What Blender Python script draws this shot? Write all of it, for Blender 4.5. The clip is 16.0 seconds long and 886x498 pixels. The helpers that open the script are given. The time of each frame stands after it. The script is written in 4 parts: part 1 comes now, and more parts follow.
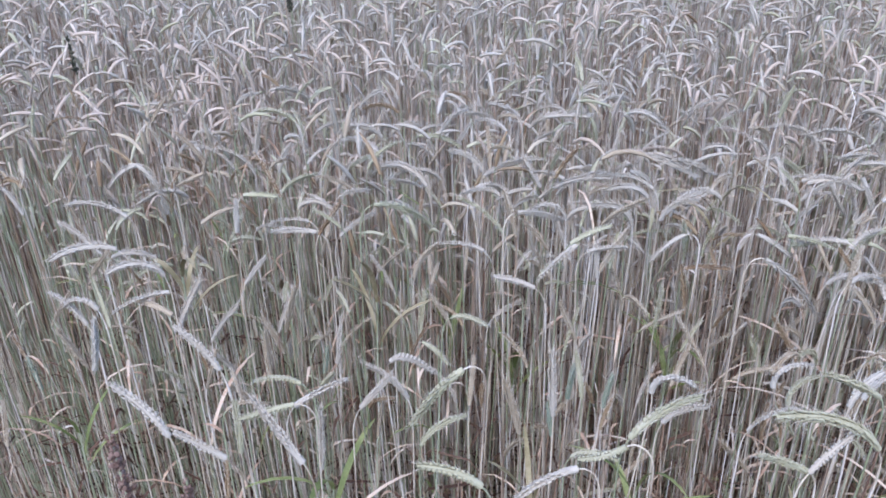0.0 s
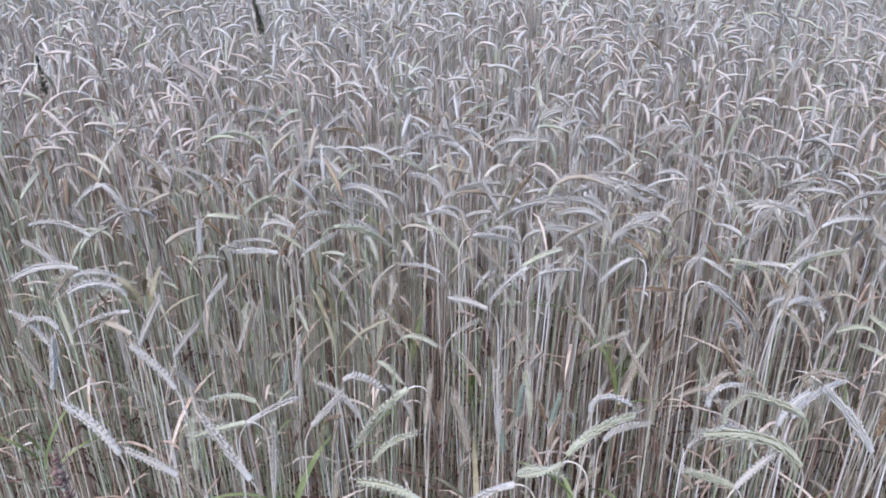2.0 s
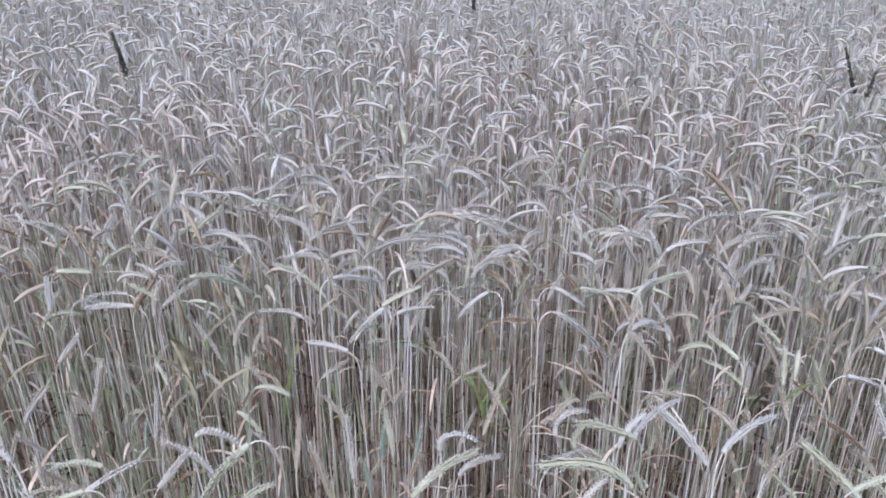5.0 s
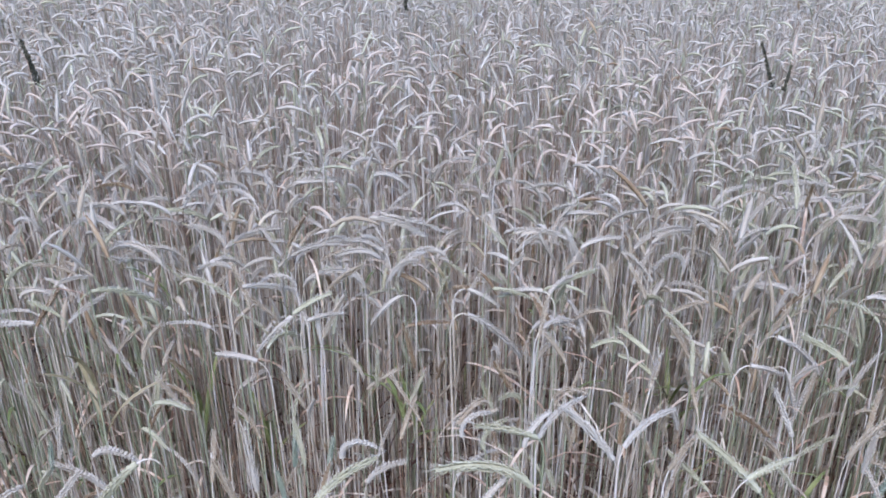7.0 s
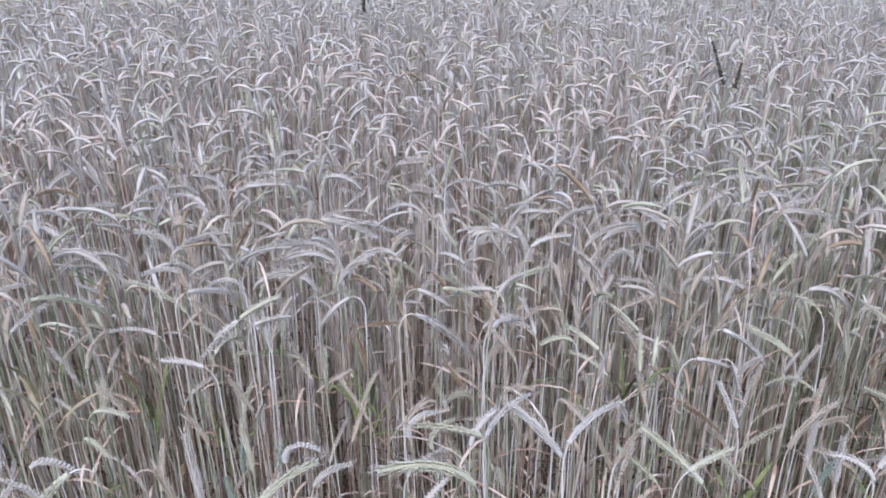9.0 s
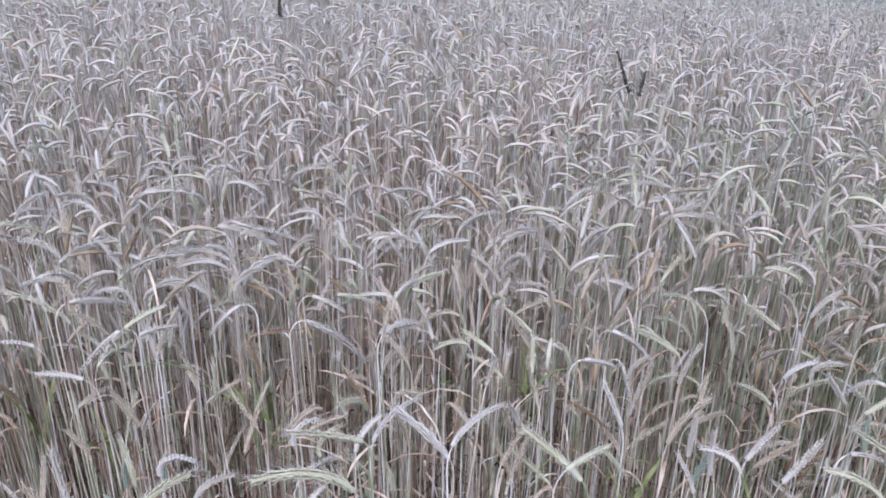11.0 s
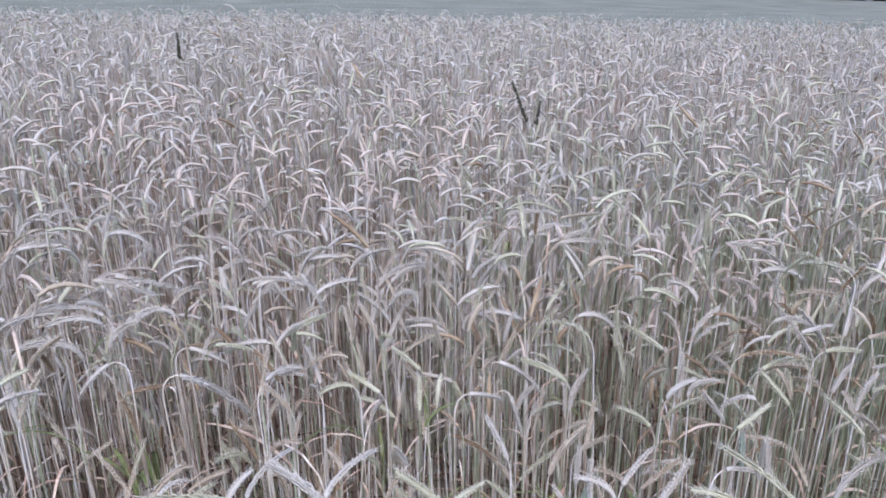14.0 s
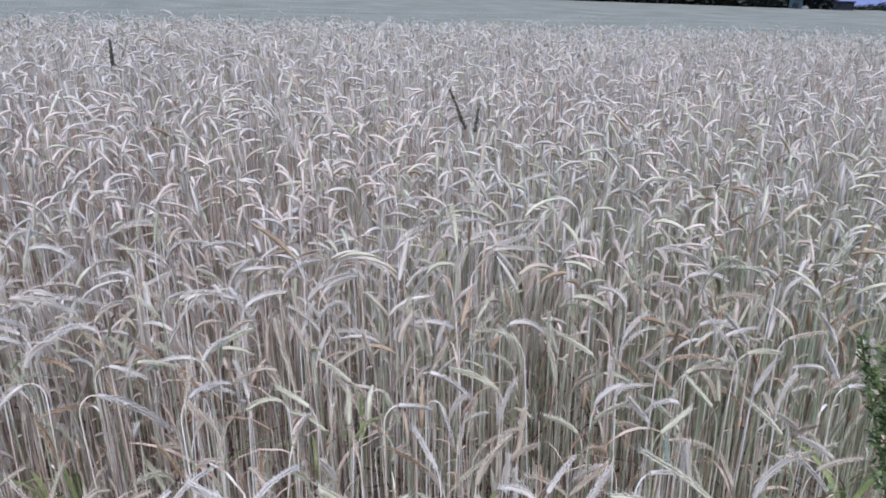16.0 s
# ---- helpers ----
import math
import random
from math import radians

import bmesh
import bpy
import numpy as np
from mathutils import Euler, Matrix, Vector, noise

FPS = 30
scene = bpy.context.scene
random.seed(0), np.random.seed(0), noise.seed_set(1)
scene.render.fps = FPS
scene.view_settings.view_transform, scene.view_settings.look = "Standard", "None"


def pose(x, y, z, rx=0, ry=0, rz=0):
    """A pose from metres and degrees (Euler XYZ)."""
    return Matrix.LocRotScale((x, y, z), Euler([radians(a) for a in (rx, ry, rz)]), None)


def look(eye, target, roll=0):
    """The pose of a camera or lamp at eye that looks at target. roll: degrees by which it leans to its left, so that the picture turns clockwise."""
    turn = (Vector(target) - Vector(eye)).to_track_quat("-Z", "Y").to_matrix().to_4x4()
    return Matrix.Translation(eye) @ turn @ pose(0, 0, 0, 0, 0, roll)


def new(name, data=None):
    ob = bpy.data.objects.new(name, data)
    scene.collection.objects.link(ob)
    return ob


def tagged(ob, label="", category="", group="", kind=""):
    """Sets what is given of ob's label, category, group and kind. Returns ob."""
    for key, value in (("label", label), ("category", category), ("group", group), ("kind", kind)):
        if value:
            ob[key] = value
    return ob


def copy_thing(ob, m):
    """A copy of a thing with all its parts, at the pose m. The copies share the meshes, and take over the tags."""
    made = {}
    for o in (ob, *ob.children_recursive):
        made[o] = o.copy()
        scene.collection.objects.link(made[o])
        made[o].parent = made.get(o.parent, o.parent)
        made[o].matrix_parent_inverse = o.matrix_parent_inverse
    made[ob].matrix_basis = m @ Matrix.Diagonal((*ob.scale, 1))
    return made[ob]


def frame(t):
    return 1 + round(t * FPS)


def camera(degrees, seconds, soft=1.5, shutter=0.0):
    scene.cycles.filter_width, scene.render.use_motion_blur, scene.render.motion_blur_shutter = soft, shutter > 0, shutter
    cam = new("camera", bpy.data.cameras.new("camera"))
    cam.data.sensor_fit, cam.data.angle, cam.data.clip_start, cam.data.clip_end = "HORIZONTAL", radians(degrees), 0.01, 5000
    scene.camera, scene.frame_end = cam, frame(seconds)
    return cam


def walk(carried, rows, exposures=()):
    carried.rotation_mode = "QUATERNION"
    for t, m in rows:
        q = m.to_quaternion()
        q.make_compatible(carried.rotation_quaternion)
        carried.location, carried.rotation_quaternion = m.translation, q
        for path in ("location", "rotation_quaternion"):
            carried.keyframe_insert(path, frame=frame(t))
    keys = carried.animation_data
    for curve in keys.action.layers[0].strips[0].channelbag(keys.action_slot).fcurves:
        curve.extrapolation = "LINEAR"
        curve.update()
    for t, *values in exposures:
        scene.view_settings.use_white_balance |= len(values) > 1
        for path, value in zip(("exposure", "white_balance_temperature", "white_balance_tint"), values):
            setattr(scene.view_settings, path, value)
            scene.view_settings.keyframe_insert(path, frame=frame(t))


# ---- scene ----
cam = camera(62.5, 16.0, soft=1.8)
PATH = [
    (0, (0.06, 0.117, 1.552), (0.037, 1.907, 0.66), 0.9),
    (0.5, (0.071, 0.109, 1.561), (0.085, 1.907, 0.684), 1.3),
    (1, (0.088, 0.1, 1.572), (0.124, 1.903, 0.707), 1.0),
    (1.5, (0.097, 0.095, 1.576), (0.139, 1.9, 0.716), 2.4),
    (2, (0.097, 0.09, 1.578), (0.126, 1.898, 0.724), 2.0),
    (2.5, (0.107, 0.088, 1.581), (0.166, 1.892, 0.72), 1.2),
    (3, (0.12, 0.089, 1.588), (0.233, 1.903, 0.754), 1.4),
    (3.5, (0.134, 0.087, 1.597), (0.3, 1.906, 0.784), 1.4),
    (4, (0.157, 0.08, 1.605), (0.374, 1.904, 0.814), 1.5),
    (4.2, (0.163, 0.079, 1.607), (0.401, 1.901, 0.819), 1.9),
    (6.3, (0.228, 0.081, 1.618), (0.542, 1.89, 0.825), 1.5),
    (6.5, (0.239, 0.079, 1.618), (0.575, 1.886, 0.828), 1.6),
    (7, (0.257, 0.075, 1.62), (0.634, 1.874, 0.832), 1.6),
    (7.5, (0.262, 0.073, 1.619), (0.651, 1.869, 0.828), 1.2),
    (8, (0.274, 0.069, 1.615), (0.682, 1.861, 0.825), 1.0),
    (8.5, (0.286, 0.066, 1.616), (0.714, 1.855, 0.83), 1.3),
    (9, (0.294, 0.067, 1.617), (0.746, 1.852, 0.837), 1.4),
    (9.2, (0.302, 0.068, 1.62), (0.762, 1.85, 0.837), 1.2),
    (11.3, (0.372, 0.044, 1.62), (1.022, 1.779, 0.866), 2.3),
    (11.5, (0.382, 0.044, 1.625), (1.046, 1.779, 0.883), 1.5),
    (12, (0.401, 0.042, 1.626), (1.106, 1.764, 0.895), 1.8),
    (12.5, (0.418, 0.037, 1.626), (1.146, 1.753, 0.901), 1.6),
    (13, (0.432, 0.03, 1.628), (1.173, 1.746, 0.916), 1.2),
    (13.5, (0.439, 0.025, 1.627), (1.194, 1.739, 0.925), 1.4),
    (14, (0.453, 0.022, 1.635), (1.235, 1.732, 0.955), 1.3),
    (14.5, (0.471, 0.016, 1.638), (1.282, 1.716, 0.966), 1.1),
    (15, (0.48, 0.012, 1.639), (1.313, 1.703, 0.972), 1.2),
    (15.5, (0.487, 0.009, 1.642), (1.353, 1.686, 0.981), 1.3),
    (16, (0.493, 0.009, 1.643), (1.39, 1.669, 0.979), 1.7),
]
walk(cam, [(t, look(eye, target, roll)) for t, eye, target, roll in PATH], [(0, 1.47, 6310, 19), (6.5, 1.48, 6310, 19), (9, 1.49, 6400, 21), (12, 1.50, 6440, 22), (14.5, 1.49, 6440, 22), (16, 1.47, 6500, 20)])

# ---- light ----
SUN_ELEVATION, SUN_TURN = 62.0, 205.0
world = bpy.data.worlds.new("overcast_sky")
scene.world = world
world.use_nodes = True
sky = world.node_tree.nodes.new("ShaderNodeTexSky")
sky.sky_type, sky.sun_disc = "NISHITA", False
sky.sun_elevation, sky.sun_rotation = radians(SUN_ELEVATION), radians(SUN_TURN)
sky.air_density, sky.dust_density, sky.ozone_density = 1.0, 0.3, 3.0
background = world.node_tree.nodes["Background"]
background.inputs["Strength"].default_value = 0.15
world.node_tree.links.new(sky.outputs["Color"], background.inputs["Color"])
sun = new("sun", bpy.data.lights.new("sun", "SUN"))
sun.data.energy, sun.data.angle, sun.data.color = 1.3, radians(60), (1.0, 0.97, 0.93)
sun.matrix_world = look((0, 0, 20), (-math.sin(radians(SUN_TURN)) * 10, -math.cos(radians(SUN_TURN)) * 10,
                                     20 - 10 * math.tan(radians(SUN_ELEVATION))))


# ---- materials ----
def material(name, colours, scale, roughness=0.75, bump=0.3, fine=300.0, island=0.0, shine=0.3, stops=None, stretch=(1, 1, 1)):
    """Two-scale noise between the given colours, with fine relief. island: share of the piece-by-piece variation."""
    mat = bpy.data.materials.new(name)
    mat.use_nodes = True
    nodes, links = mat.node_tree.nodes, mat.node_tree.links
    shader = nodes["Principled BSDF"]
    shader.inputs["Roughness"].default_value = roughness
    shader.inputs["Specular IOR Level"].default_value = shine
    place = nodes.new("ShaderNodeNewGeometry")
    stretched = nodes.new("ShaderNodeVectorMath")
    stretched.operation = "MULTIPLY"
    stretched.inputs[1].default_value = stretch
    links.new(place.outputs["Position"], stretched.inputs[0])
    broad, grain = nodes.new("ShaderNodeTexNoise"), nodes.new("ShaderNodeTexNoise")
    broad.inputs["Scale"].default_value, broad.inputs["Detail"].default_value = scale, 2.0
    grain.inputs["Scale"].default_value, grain.inputs["Detail"].default_value = fine, 3.0
    for tex in (broad, grain):
        links.new(stretched.outputs[0], tex.inputs["Vector"])
    mix = nodes.new("ShaderNodeMath")
    mix.operation = "MULTIPLY_ADD"
    mix.inputs[1].default_value = 0.35
    links.new(grain.outputs["Fac"], mix.inputs[0])
    links.new(broad.outputs["Fac"], mix.inputs[2])
    last = mix.outputs[0]
    if island:
        spread = nodes.new("ShaderNodeMath")
        spread.operation = "MULTIPLY_ADD"
        spread.inputs[1].default_value = island
        links.new(place.outputs["Random Per Island"], spread.inputs[0])
        links.new(last, spread.inputs[2])
        last = spread.outputs[0]
    ramp = nodes.new("ShaderNodeValToRGB")
    low, high = 0.42, 0.92 + island
    places = stops or [low + (high - low) * i / max(1, len(colours) - 1) for i in range(len(colours))]
    while len(ramp.color_ramp.elements) < len(colours):
        ramp.color_ramp.elements.new(0.5)
    for element, colour, at in zip(ramp.color_ramp.elements, colours, places):
        element.position, element.color = min(at, 1.0), (*colour, 1)
    links.new(last, ramp.inputs["Fac"])
    links.new(ramp.outputs["Color"], shader.inputs["Base Color"])
    if bump:
        relief = nodes.new("ShaderNodeBump")
        relief.inputs["Strength"].default_value, relief.inputs["Distance"].default_value = bump, 0.002
        links.new(grain.outputs["Fac"], relief.inputs["Height"])
        links.new(relief.outputs["Normal"], shader.inputs["Normal"])
    return mat


STRAW = material("dry_stem", [(0.215, 0.160, 0.122), (0.355, 0.277, 0.21), (0.525, 0.437, 0.335), (0.60, 0.515, 0.395), (0.68, 0.61, 0.535)], 55, 0.55, 0.2, 400, 0.35, 0.4, stops=[0.62, 0.76, 0.81, 0.91, 1.0], stretch=(1, 1, 0.08))
STRAW_GREEN = material("green_stem", [(0.165, 0.182, 0.10), (0.29, 0.308, 0.185), (0.42, 0.43, 0.295)], 40, 0.55, 0.2, 400, 0.3, 0.4, stretch=(1, 1, 0.15))
STRAW_RED = material("reddish_stem", [(0.15, 0.082, 0.057), (0.35, 0.225, 0.152), (0.52, 0.38, 0.275)], 45, 0.6, 0.2, 400, 0.3, 0.4, stops=[0.62, 0.78, 0.96], stretch=(1, 1, 0.1))
EAR_PALE = material("pale_ear", [(0.352, 0.303, 0.236), (0.432, 0.382, 0.312), (0.488, 0.440, 0.373)], 18, 0.7, 0.4, 600, 0.25)
EAR_TAN = material("tan_ear", [(0.285, 0.222, 0.15), (0.375, 0.305, 0.218), (0.465, 0.392, 0.29)], 18, 0.7, 0.4, 600, 0.25)
EAR_ROSY = material("rosy_ear", [(0.39, 0.30, 0.225), (0.485, 0.388, 0.306), (0.55, 0.455, 0.375)], 18, 0.7, 0.4, 600, 0.25)
EAR_BROWN = material("brown_ear", [(0.17, 0.105, 0.058), (0.26, 0.178, 0.105), (0.35, 0.26, 0.16)], 18, 0.75, 0.4, 600, 0.3)
EAR_GREEN = material("greenish_ear", [(0.30, 0.283, 0.18), (0.395, 0.373, 0.25), (0.485, 0.46, 0.335)], 18, 0.7, 0.4, 600, 0.25)
EAR_WHITE = material("bleached_ear", [(0.385, 0.348, 0.29), (0.47, 0.43, 0.364), (0.54, 0.50, 0.435)], 18, 0.6, 0.3, 600, 0.25)
EAR_TEAL = material("glaucous_ear", [(0.15, 0.18, 0.13), (0.23, 0.265, 0.195), (0.33, 0.36, 0.28)], 18, 0.7, 0.4, 600, 0.25)
AWN = material("bristle", [(0.48, 0.43, 0.35), (0.64, 0.58, 0.49)], 30, 0.6, 0.0, 300, 0.3)
LEAF_DRY = material("withered_leaf", [(0.23, 0.137, 0.09), (0.42, 0.285, 0.198), (0.55, 0.43, 0.32)], 25, 0.8, 0.3, 250, 0.5, stretch=(1, 1, 0.3))
LEAF_GREEN = material("green_blade", [(0.06, 0.08, 0.025), (0.12, 0.145, 0.045), (0.21, 0.225, 0.085)], 20, 0.6, 0.2, 250, 0.4)
WEED_DARK = material("weed_seed_head", [(0.024, 0.024, 0.016), (0.048, 0.047, 0.03), (0.10, 0.088, 0.055)], 40, 0.8, 0.3, 400, 0.4)
WEED_GREEN = material("weed_leaf", [(0.024, 0.034, 0.010), (0.055, 0.078, 0.026), (0.125, 0.155, 0.058)], 30, 0.8, 0.3, 300, 0.4, 0.1)
# Dead leaf darkened past its own brown, to carry the shade between stems.
DEAD_LEAF_SHADE = material("shade_dark_dead_leaf", [(0.035, 0.021, 0.016), (0.075, 0.043, 0.031), (0.14, 0.085, 0.06)], 25, 0.9, 0.3, 250, 0.4, 0.1)
DOCK_RED = material("dock_seed", [(0.085, 0.05, 0.04), (0.15, 0.09, 0.07), (0.23, 0.15, 0.12)], 60, 0.8, 0.3, 500, 0.4)
SOIL = material("dry_soil", [(0.05, 0.032, 0.022), (0.10, 0.066, 0.046), (0.19, 0.13, 0.09)], 9, 0.95, 0.8, 90)
FAR_EAR = material("unripe_ear", [(0.18, 0.205, 0.155), (0.25, 0.275, 0.21), (0.33, 0.35, 0.28)], 1.2, 0.8, 0.0, 30, 0.2)
FAR_CROP = material("distant_crop", [(0.128, 0.136, 0.106), (0.165, 0.170, 0.134), (0.214, 0.214, 0.170)], 0.25, 1.0, 0.3, 14, shine=0.0)
NEEDLES = material("dark_foliage", [(0.008, 0.013, 0.012), (0.016, 0.025, 0.02), (0.032, 0.045, 0.032)], 0.8, 0.8, 0.0, 8, 0.35)
BARK = material("bark", [(0.05, 0.038, 0.03), (0.11, 0.085, 0.065)], 3, 0.9, 0.5, 30)
SHED_WALL = material("dark_boards", [(0.012, 0.013, 0.016), (0.026, 0.028, 0.032)], 1.5, 0.9, 0.3, 20, shine=0.05)
SHED_TEAL = material("teal_boards", [(0.025, 0.042, 0.048), (0.04, 0.062, 0.068)], 1.5, 0.9, 0.3, 20, shine=0.05)
WRAP = material("white_film", [(0.07, 0.07, 0.068), (0.11, 0.11, 0.105)], 3, 0.4, 0.2, 25)
ROOF = material("dark_roofing", [(0.012, 0.012, 0.015), (0.026, 0.026, 0.03)], 2, 0.9, 0.3, 25, shine=0.05)


# ---- mesh tools ----
class Heap:
    """Gathers vertices and faces of three or four corners, to become one mesh."""

    def __init__(self):
        self.verts, self.faces, self.slots, self.count = [], [], [], 0

    def add(self, verts, faces, slot=0):
        verts, faces = np.asarray(verts, float).reshape(-1, 3), np.asarray(faces, int)
        self.verts.append(verts)
        self.faces.append(faces + self.count)
        self.slots.append(np.broadcast_to(np.asarray(slot, int), (len(faces),)).copy())
        self.count += len(verts)

    def mesh(self, name, mats, smooth=True):
        me = bpy.data.meshes.new(name)
        verts = np.concatenate(self.verts)
        corners = np.concatenate([f.ravel() for f in self.faces])
        sizes = np.concatenate([np.full(len(f), f.shape[1]) for f in self.faces])
        me.vertices.add(len(verts))
        me.vertices.foreach_set("co", verts.ravel())
        me.loops.add(len(corners))
        me.loops.foreach_set("vertex_index", corners)
        me.polygons.add(len(sizes))
        me.polygons.foreach_set("loop_start", np.concatenate([[0], np.cumsum(sizes)[:-1]]))
        me.polygons.foreach_set("material_index", np.concatenate(self.slots))
        me.polygons.foreach_set("use_smooth", np.full(len(sizes), smooth))
        for mat in mats:
            me.materials.append(mat)
        me.update(calc_edges=True)
        me.validate()
        return me


def unit(a):
    return a / np.maximum(np.linalg.norm(a, axis=-1, keepdims=True), 1e-9)


def tube(heap, line, radius, side, sides=4, flat=1.0, slot=0):
    """Tubes round N centre lines (N, K, 3); side (N, 3) lies across them. slot: one, or one for each line."""
    n, k = line.shape[:2]
    along = unit(np.gradient(line, axis=1))
    across = unit(side[:, None, :] - along * np.sum(side[:, None, :] * along, axis=-1, keepdims=True))
    up = np.cross(along, across)
    radius = np.broadcast_to(radius, (n, k))
    angle = np.arange(sides) * 2 * np.pi / sides
    ring = (across[:, :, None, :] * np.cos(angle)[None, None, :, None]
            + up[:, :, None, :] * (np.sin(angle) * flat)[None, None, :, None])
    verts = line[:, :, None, :] + ring * radius[:, :, None, None]
    index = np.arange(n * k * sides).reshape(n, k, sides)
    turned = np.roll(index, -1, axis=2)
    faces = np.stack([index[:, :-1], turned[:, :-1], turned[:, 1:], index[:, 1:]], axis=-1).reshape(-1, 4)
    heap.add(verts, faces, np.repeat(np.broadcast_to(slot, (n,)), (k - 1) * sides))


def ribbon(heap, line, width, side, slot=0, keel=0.25):
    """Folded blades along N centre lines, two faces wide with a keel."""
    n, k = line.shape[:2]
    along = unit(np.gradient(line, axis=1))
    across = unit(side[:, None, :] - along * np.sum(side[:, None, :] * along, axis=-1, keepdims=True))
    up = np.cross(along, across)
    width = np.broadcast_to(width, (n, k))[..., None]
    verts = np.stack([line - across * width, line - up * width * keel, line + across * width], axis=2)
    index = np.arange(n * k * 3).reshape(n, k, 3)
    faces = np.concatenate([np.stack([index[:, :-1, j], index[:, :-1, j + 1], index[:, 1:, j + 1], index[:, 1:, j]], axis=-1).reshape(-1, 4) for j in (0, 1)])
    heap.add(verts, faces, np.tile(np.repeat(np.broadcast_to(slot, (n,)), k - 1), 2))


def stalk_lines(height, turn, neck, tip, ear, lean, lean_turn, bow=0.10, stem_points=6, ear_points=9):
    """Centre lines of N stems and their ears. neck, tip: angles from upright (radians) where the ear begins and ends; height: the highest point."""
    n = len(height)
    s = np.linspace(0, 1, stem_points)[None, :]
    theta = neck[:, None] * s ** 2.2
    step = bow / (stem_points - 1)
    mid = (theta[:, 1:] + theta[:, :-1]) / 2
    out = np.concatenate([np.zeros((n, 1)), np.cumsum(np.sin(mid) * step, axis=1)], axis=1)
    up = np.concatenate([np.zeros((n, 1)), np.cumsum(np.cos(mid) * step, axis=1)], axis=1)
    e = np.linspace(0, 1, ear_points)[None, :]
    phi = neck[:, None] + (tip - neck)[:, None] * e ** 0.8
    mid = (phi[:, 1:] + phi[:, :-1]) / 2
    estep = (ear / (ear_points - 1))[:, None]
    eout = out[:, -1:] + np.concatenate([np.zeros((n, 1)), np.cumsum(np.sin(mid) * estep, axis=1)], axis=1)
    eup = up[:, -1:] + np.concatenate([np.zeros((n, 1)), np.cumsum(np.cos(mid) * estep, axis=1)], axis=1)
    top = np.maximum(up.max(axis=1), eup.max(axis=1))
    base = (height - top)[:, None]
    out, up = np.concatenate([np.zeros((n, 1)), out], axis=1), np.concatenate([np.zeros((n, 1)), up + base], axis=1)
    eup = eup + base

    def place(o, u):
        return np.stack([o * np.cos(turn)[:, None] + u * (lean * np.cos(lean_turn))[:, None],
                         o * np.sin(turn)[:, None] + u * (lean * np.sin(lean_turn))[:, None], u], axis=-1)
    side = np.stack([-np.sin(turn), np.cos(turn), np.zeros(n)], axis=-1)
    return place(out, up), place(eout, eup), side


def resample(line, ts):
    """Points and directions at shares ts of the way along each line."""
    k = line.shape[1]
    f = np.clip(ts * (k - 1), 0, k - 1.001)
    i = f.astype(int)
    w = (f - i)[None, :, None]
    a, b = line[:, i], line[:, i + 1]
    return a * (1 - w) + b * w, unit(b - a)


def spikelets(ears, awns, line, side, roll, plump, slot, rng, rows=18):
    """Overlapping husks in four ranks along each ear, and a bristle from each husk."""
    n = len(line)
    ts = (np.arange(rows) + 0.3) / (rows + 1.0)
    at, along = resample(line, ts)
    across = unit(side[:, None, :] - along * np.sum(side[:, None, :] * along, axis=-1, keepdims=True))
    up = np.cross(along, across)
    c, s = np.cos(roll)[:, None, None], np.sin(roll)[:, None, None]
    across, up = across * c + up * s, up * c - across * s
    taper = (0.62 + 0.55 * np.sin(np.pi * np.clip(ts * 0.93 + 0.12, 0, 1)))[None, :, None] * plump[:, None, None]
    length = np.linalg.norm(line[:, 1:] - line[:, :-1], axis=-1).sum(axis=1)[:, None, None] / 0.105
    for sign, lift in ((1, 0.55), (-1, 0.55), (1, -0.55), (-1, -0.55)):
        jitter = rng.normal(0, 0.10, (n, rows, 3))
        outward = unit(across * sign + up * lift)
        head = unit(along + outward * 0.20 + jitter * 0.7)
        shift = along * (0.002 if sign > 0 else -0.0015)
        foot = at + shift + outward * 0.0008
        long, wide = 0.0142 * length * (0.8 + 0.25 * taper), 0.0020 * taper
        belly = foot + head * long * 0.42 + outward * 0.0020 * taper
        b1 = unit(np.cross(head, outward))
        b2 = np.cross(b1, head)
        verts = np.stack([foot, belly + b1 * wide - b2 * wide * 0.4, belly + b2 * wide * 0.9, belly - b1 * wide - b2 * wide * 0.4, foot + head * long], axis=2)
        index = np.arange(n * rows * 5).reshape(n * rows, 5)
        faces = np.concatenate([index[:, [0, a, b]] for a, b in ((2, 1), (3, 2), (1, 3))] + [index[:, [4, a, b]] for a, b in ((1, 2), (2, 3), (3, 1))])
        ears.add(verts, faces, np.tile(np.repeat(np.broadcast_to(slot, (n,)), rows), 6))
        if lift < 0 and sign < 0:
            continue
        reach = (0.010 + 0.016 * rng.random((n, rows, 1))) * length
        tipward = unit(along + outward * 0.34 + jitter * 1.3)
        root = foot + head * long * 0.9
        thin = 0.00028
        averts = np.stack([root + b1 * thin, root - b1 * thin * 0.5 + b2 * thin * 0.86, root - b1 * thin * 0.5 - b2 * thin * 0.86, root + tipward * reach], axis=2)
        index = np.arange(n * rows * 4).reshape(n * rows, 4)
        awns.add(averts, np.concatenate([index[:, [0, 1, 3]], index[:, [1, 2, 3]], index[:, [2, 0, 3]]]))


def part(name, heap, mats, parent, label="", smooth=True, kind=""):
    ob = new(name, heap.mesh(name, mats if isinstance(mats, list) else [mats], smooth))
    ob.parent = parent
    return tagged(ob, label, kind=kind)


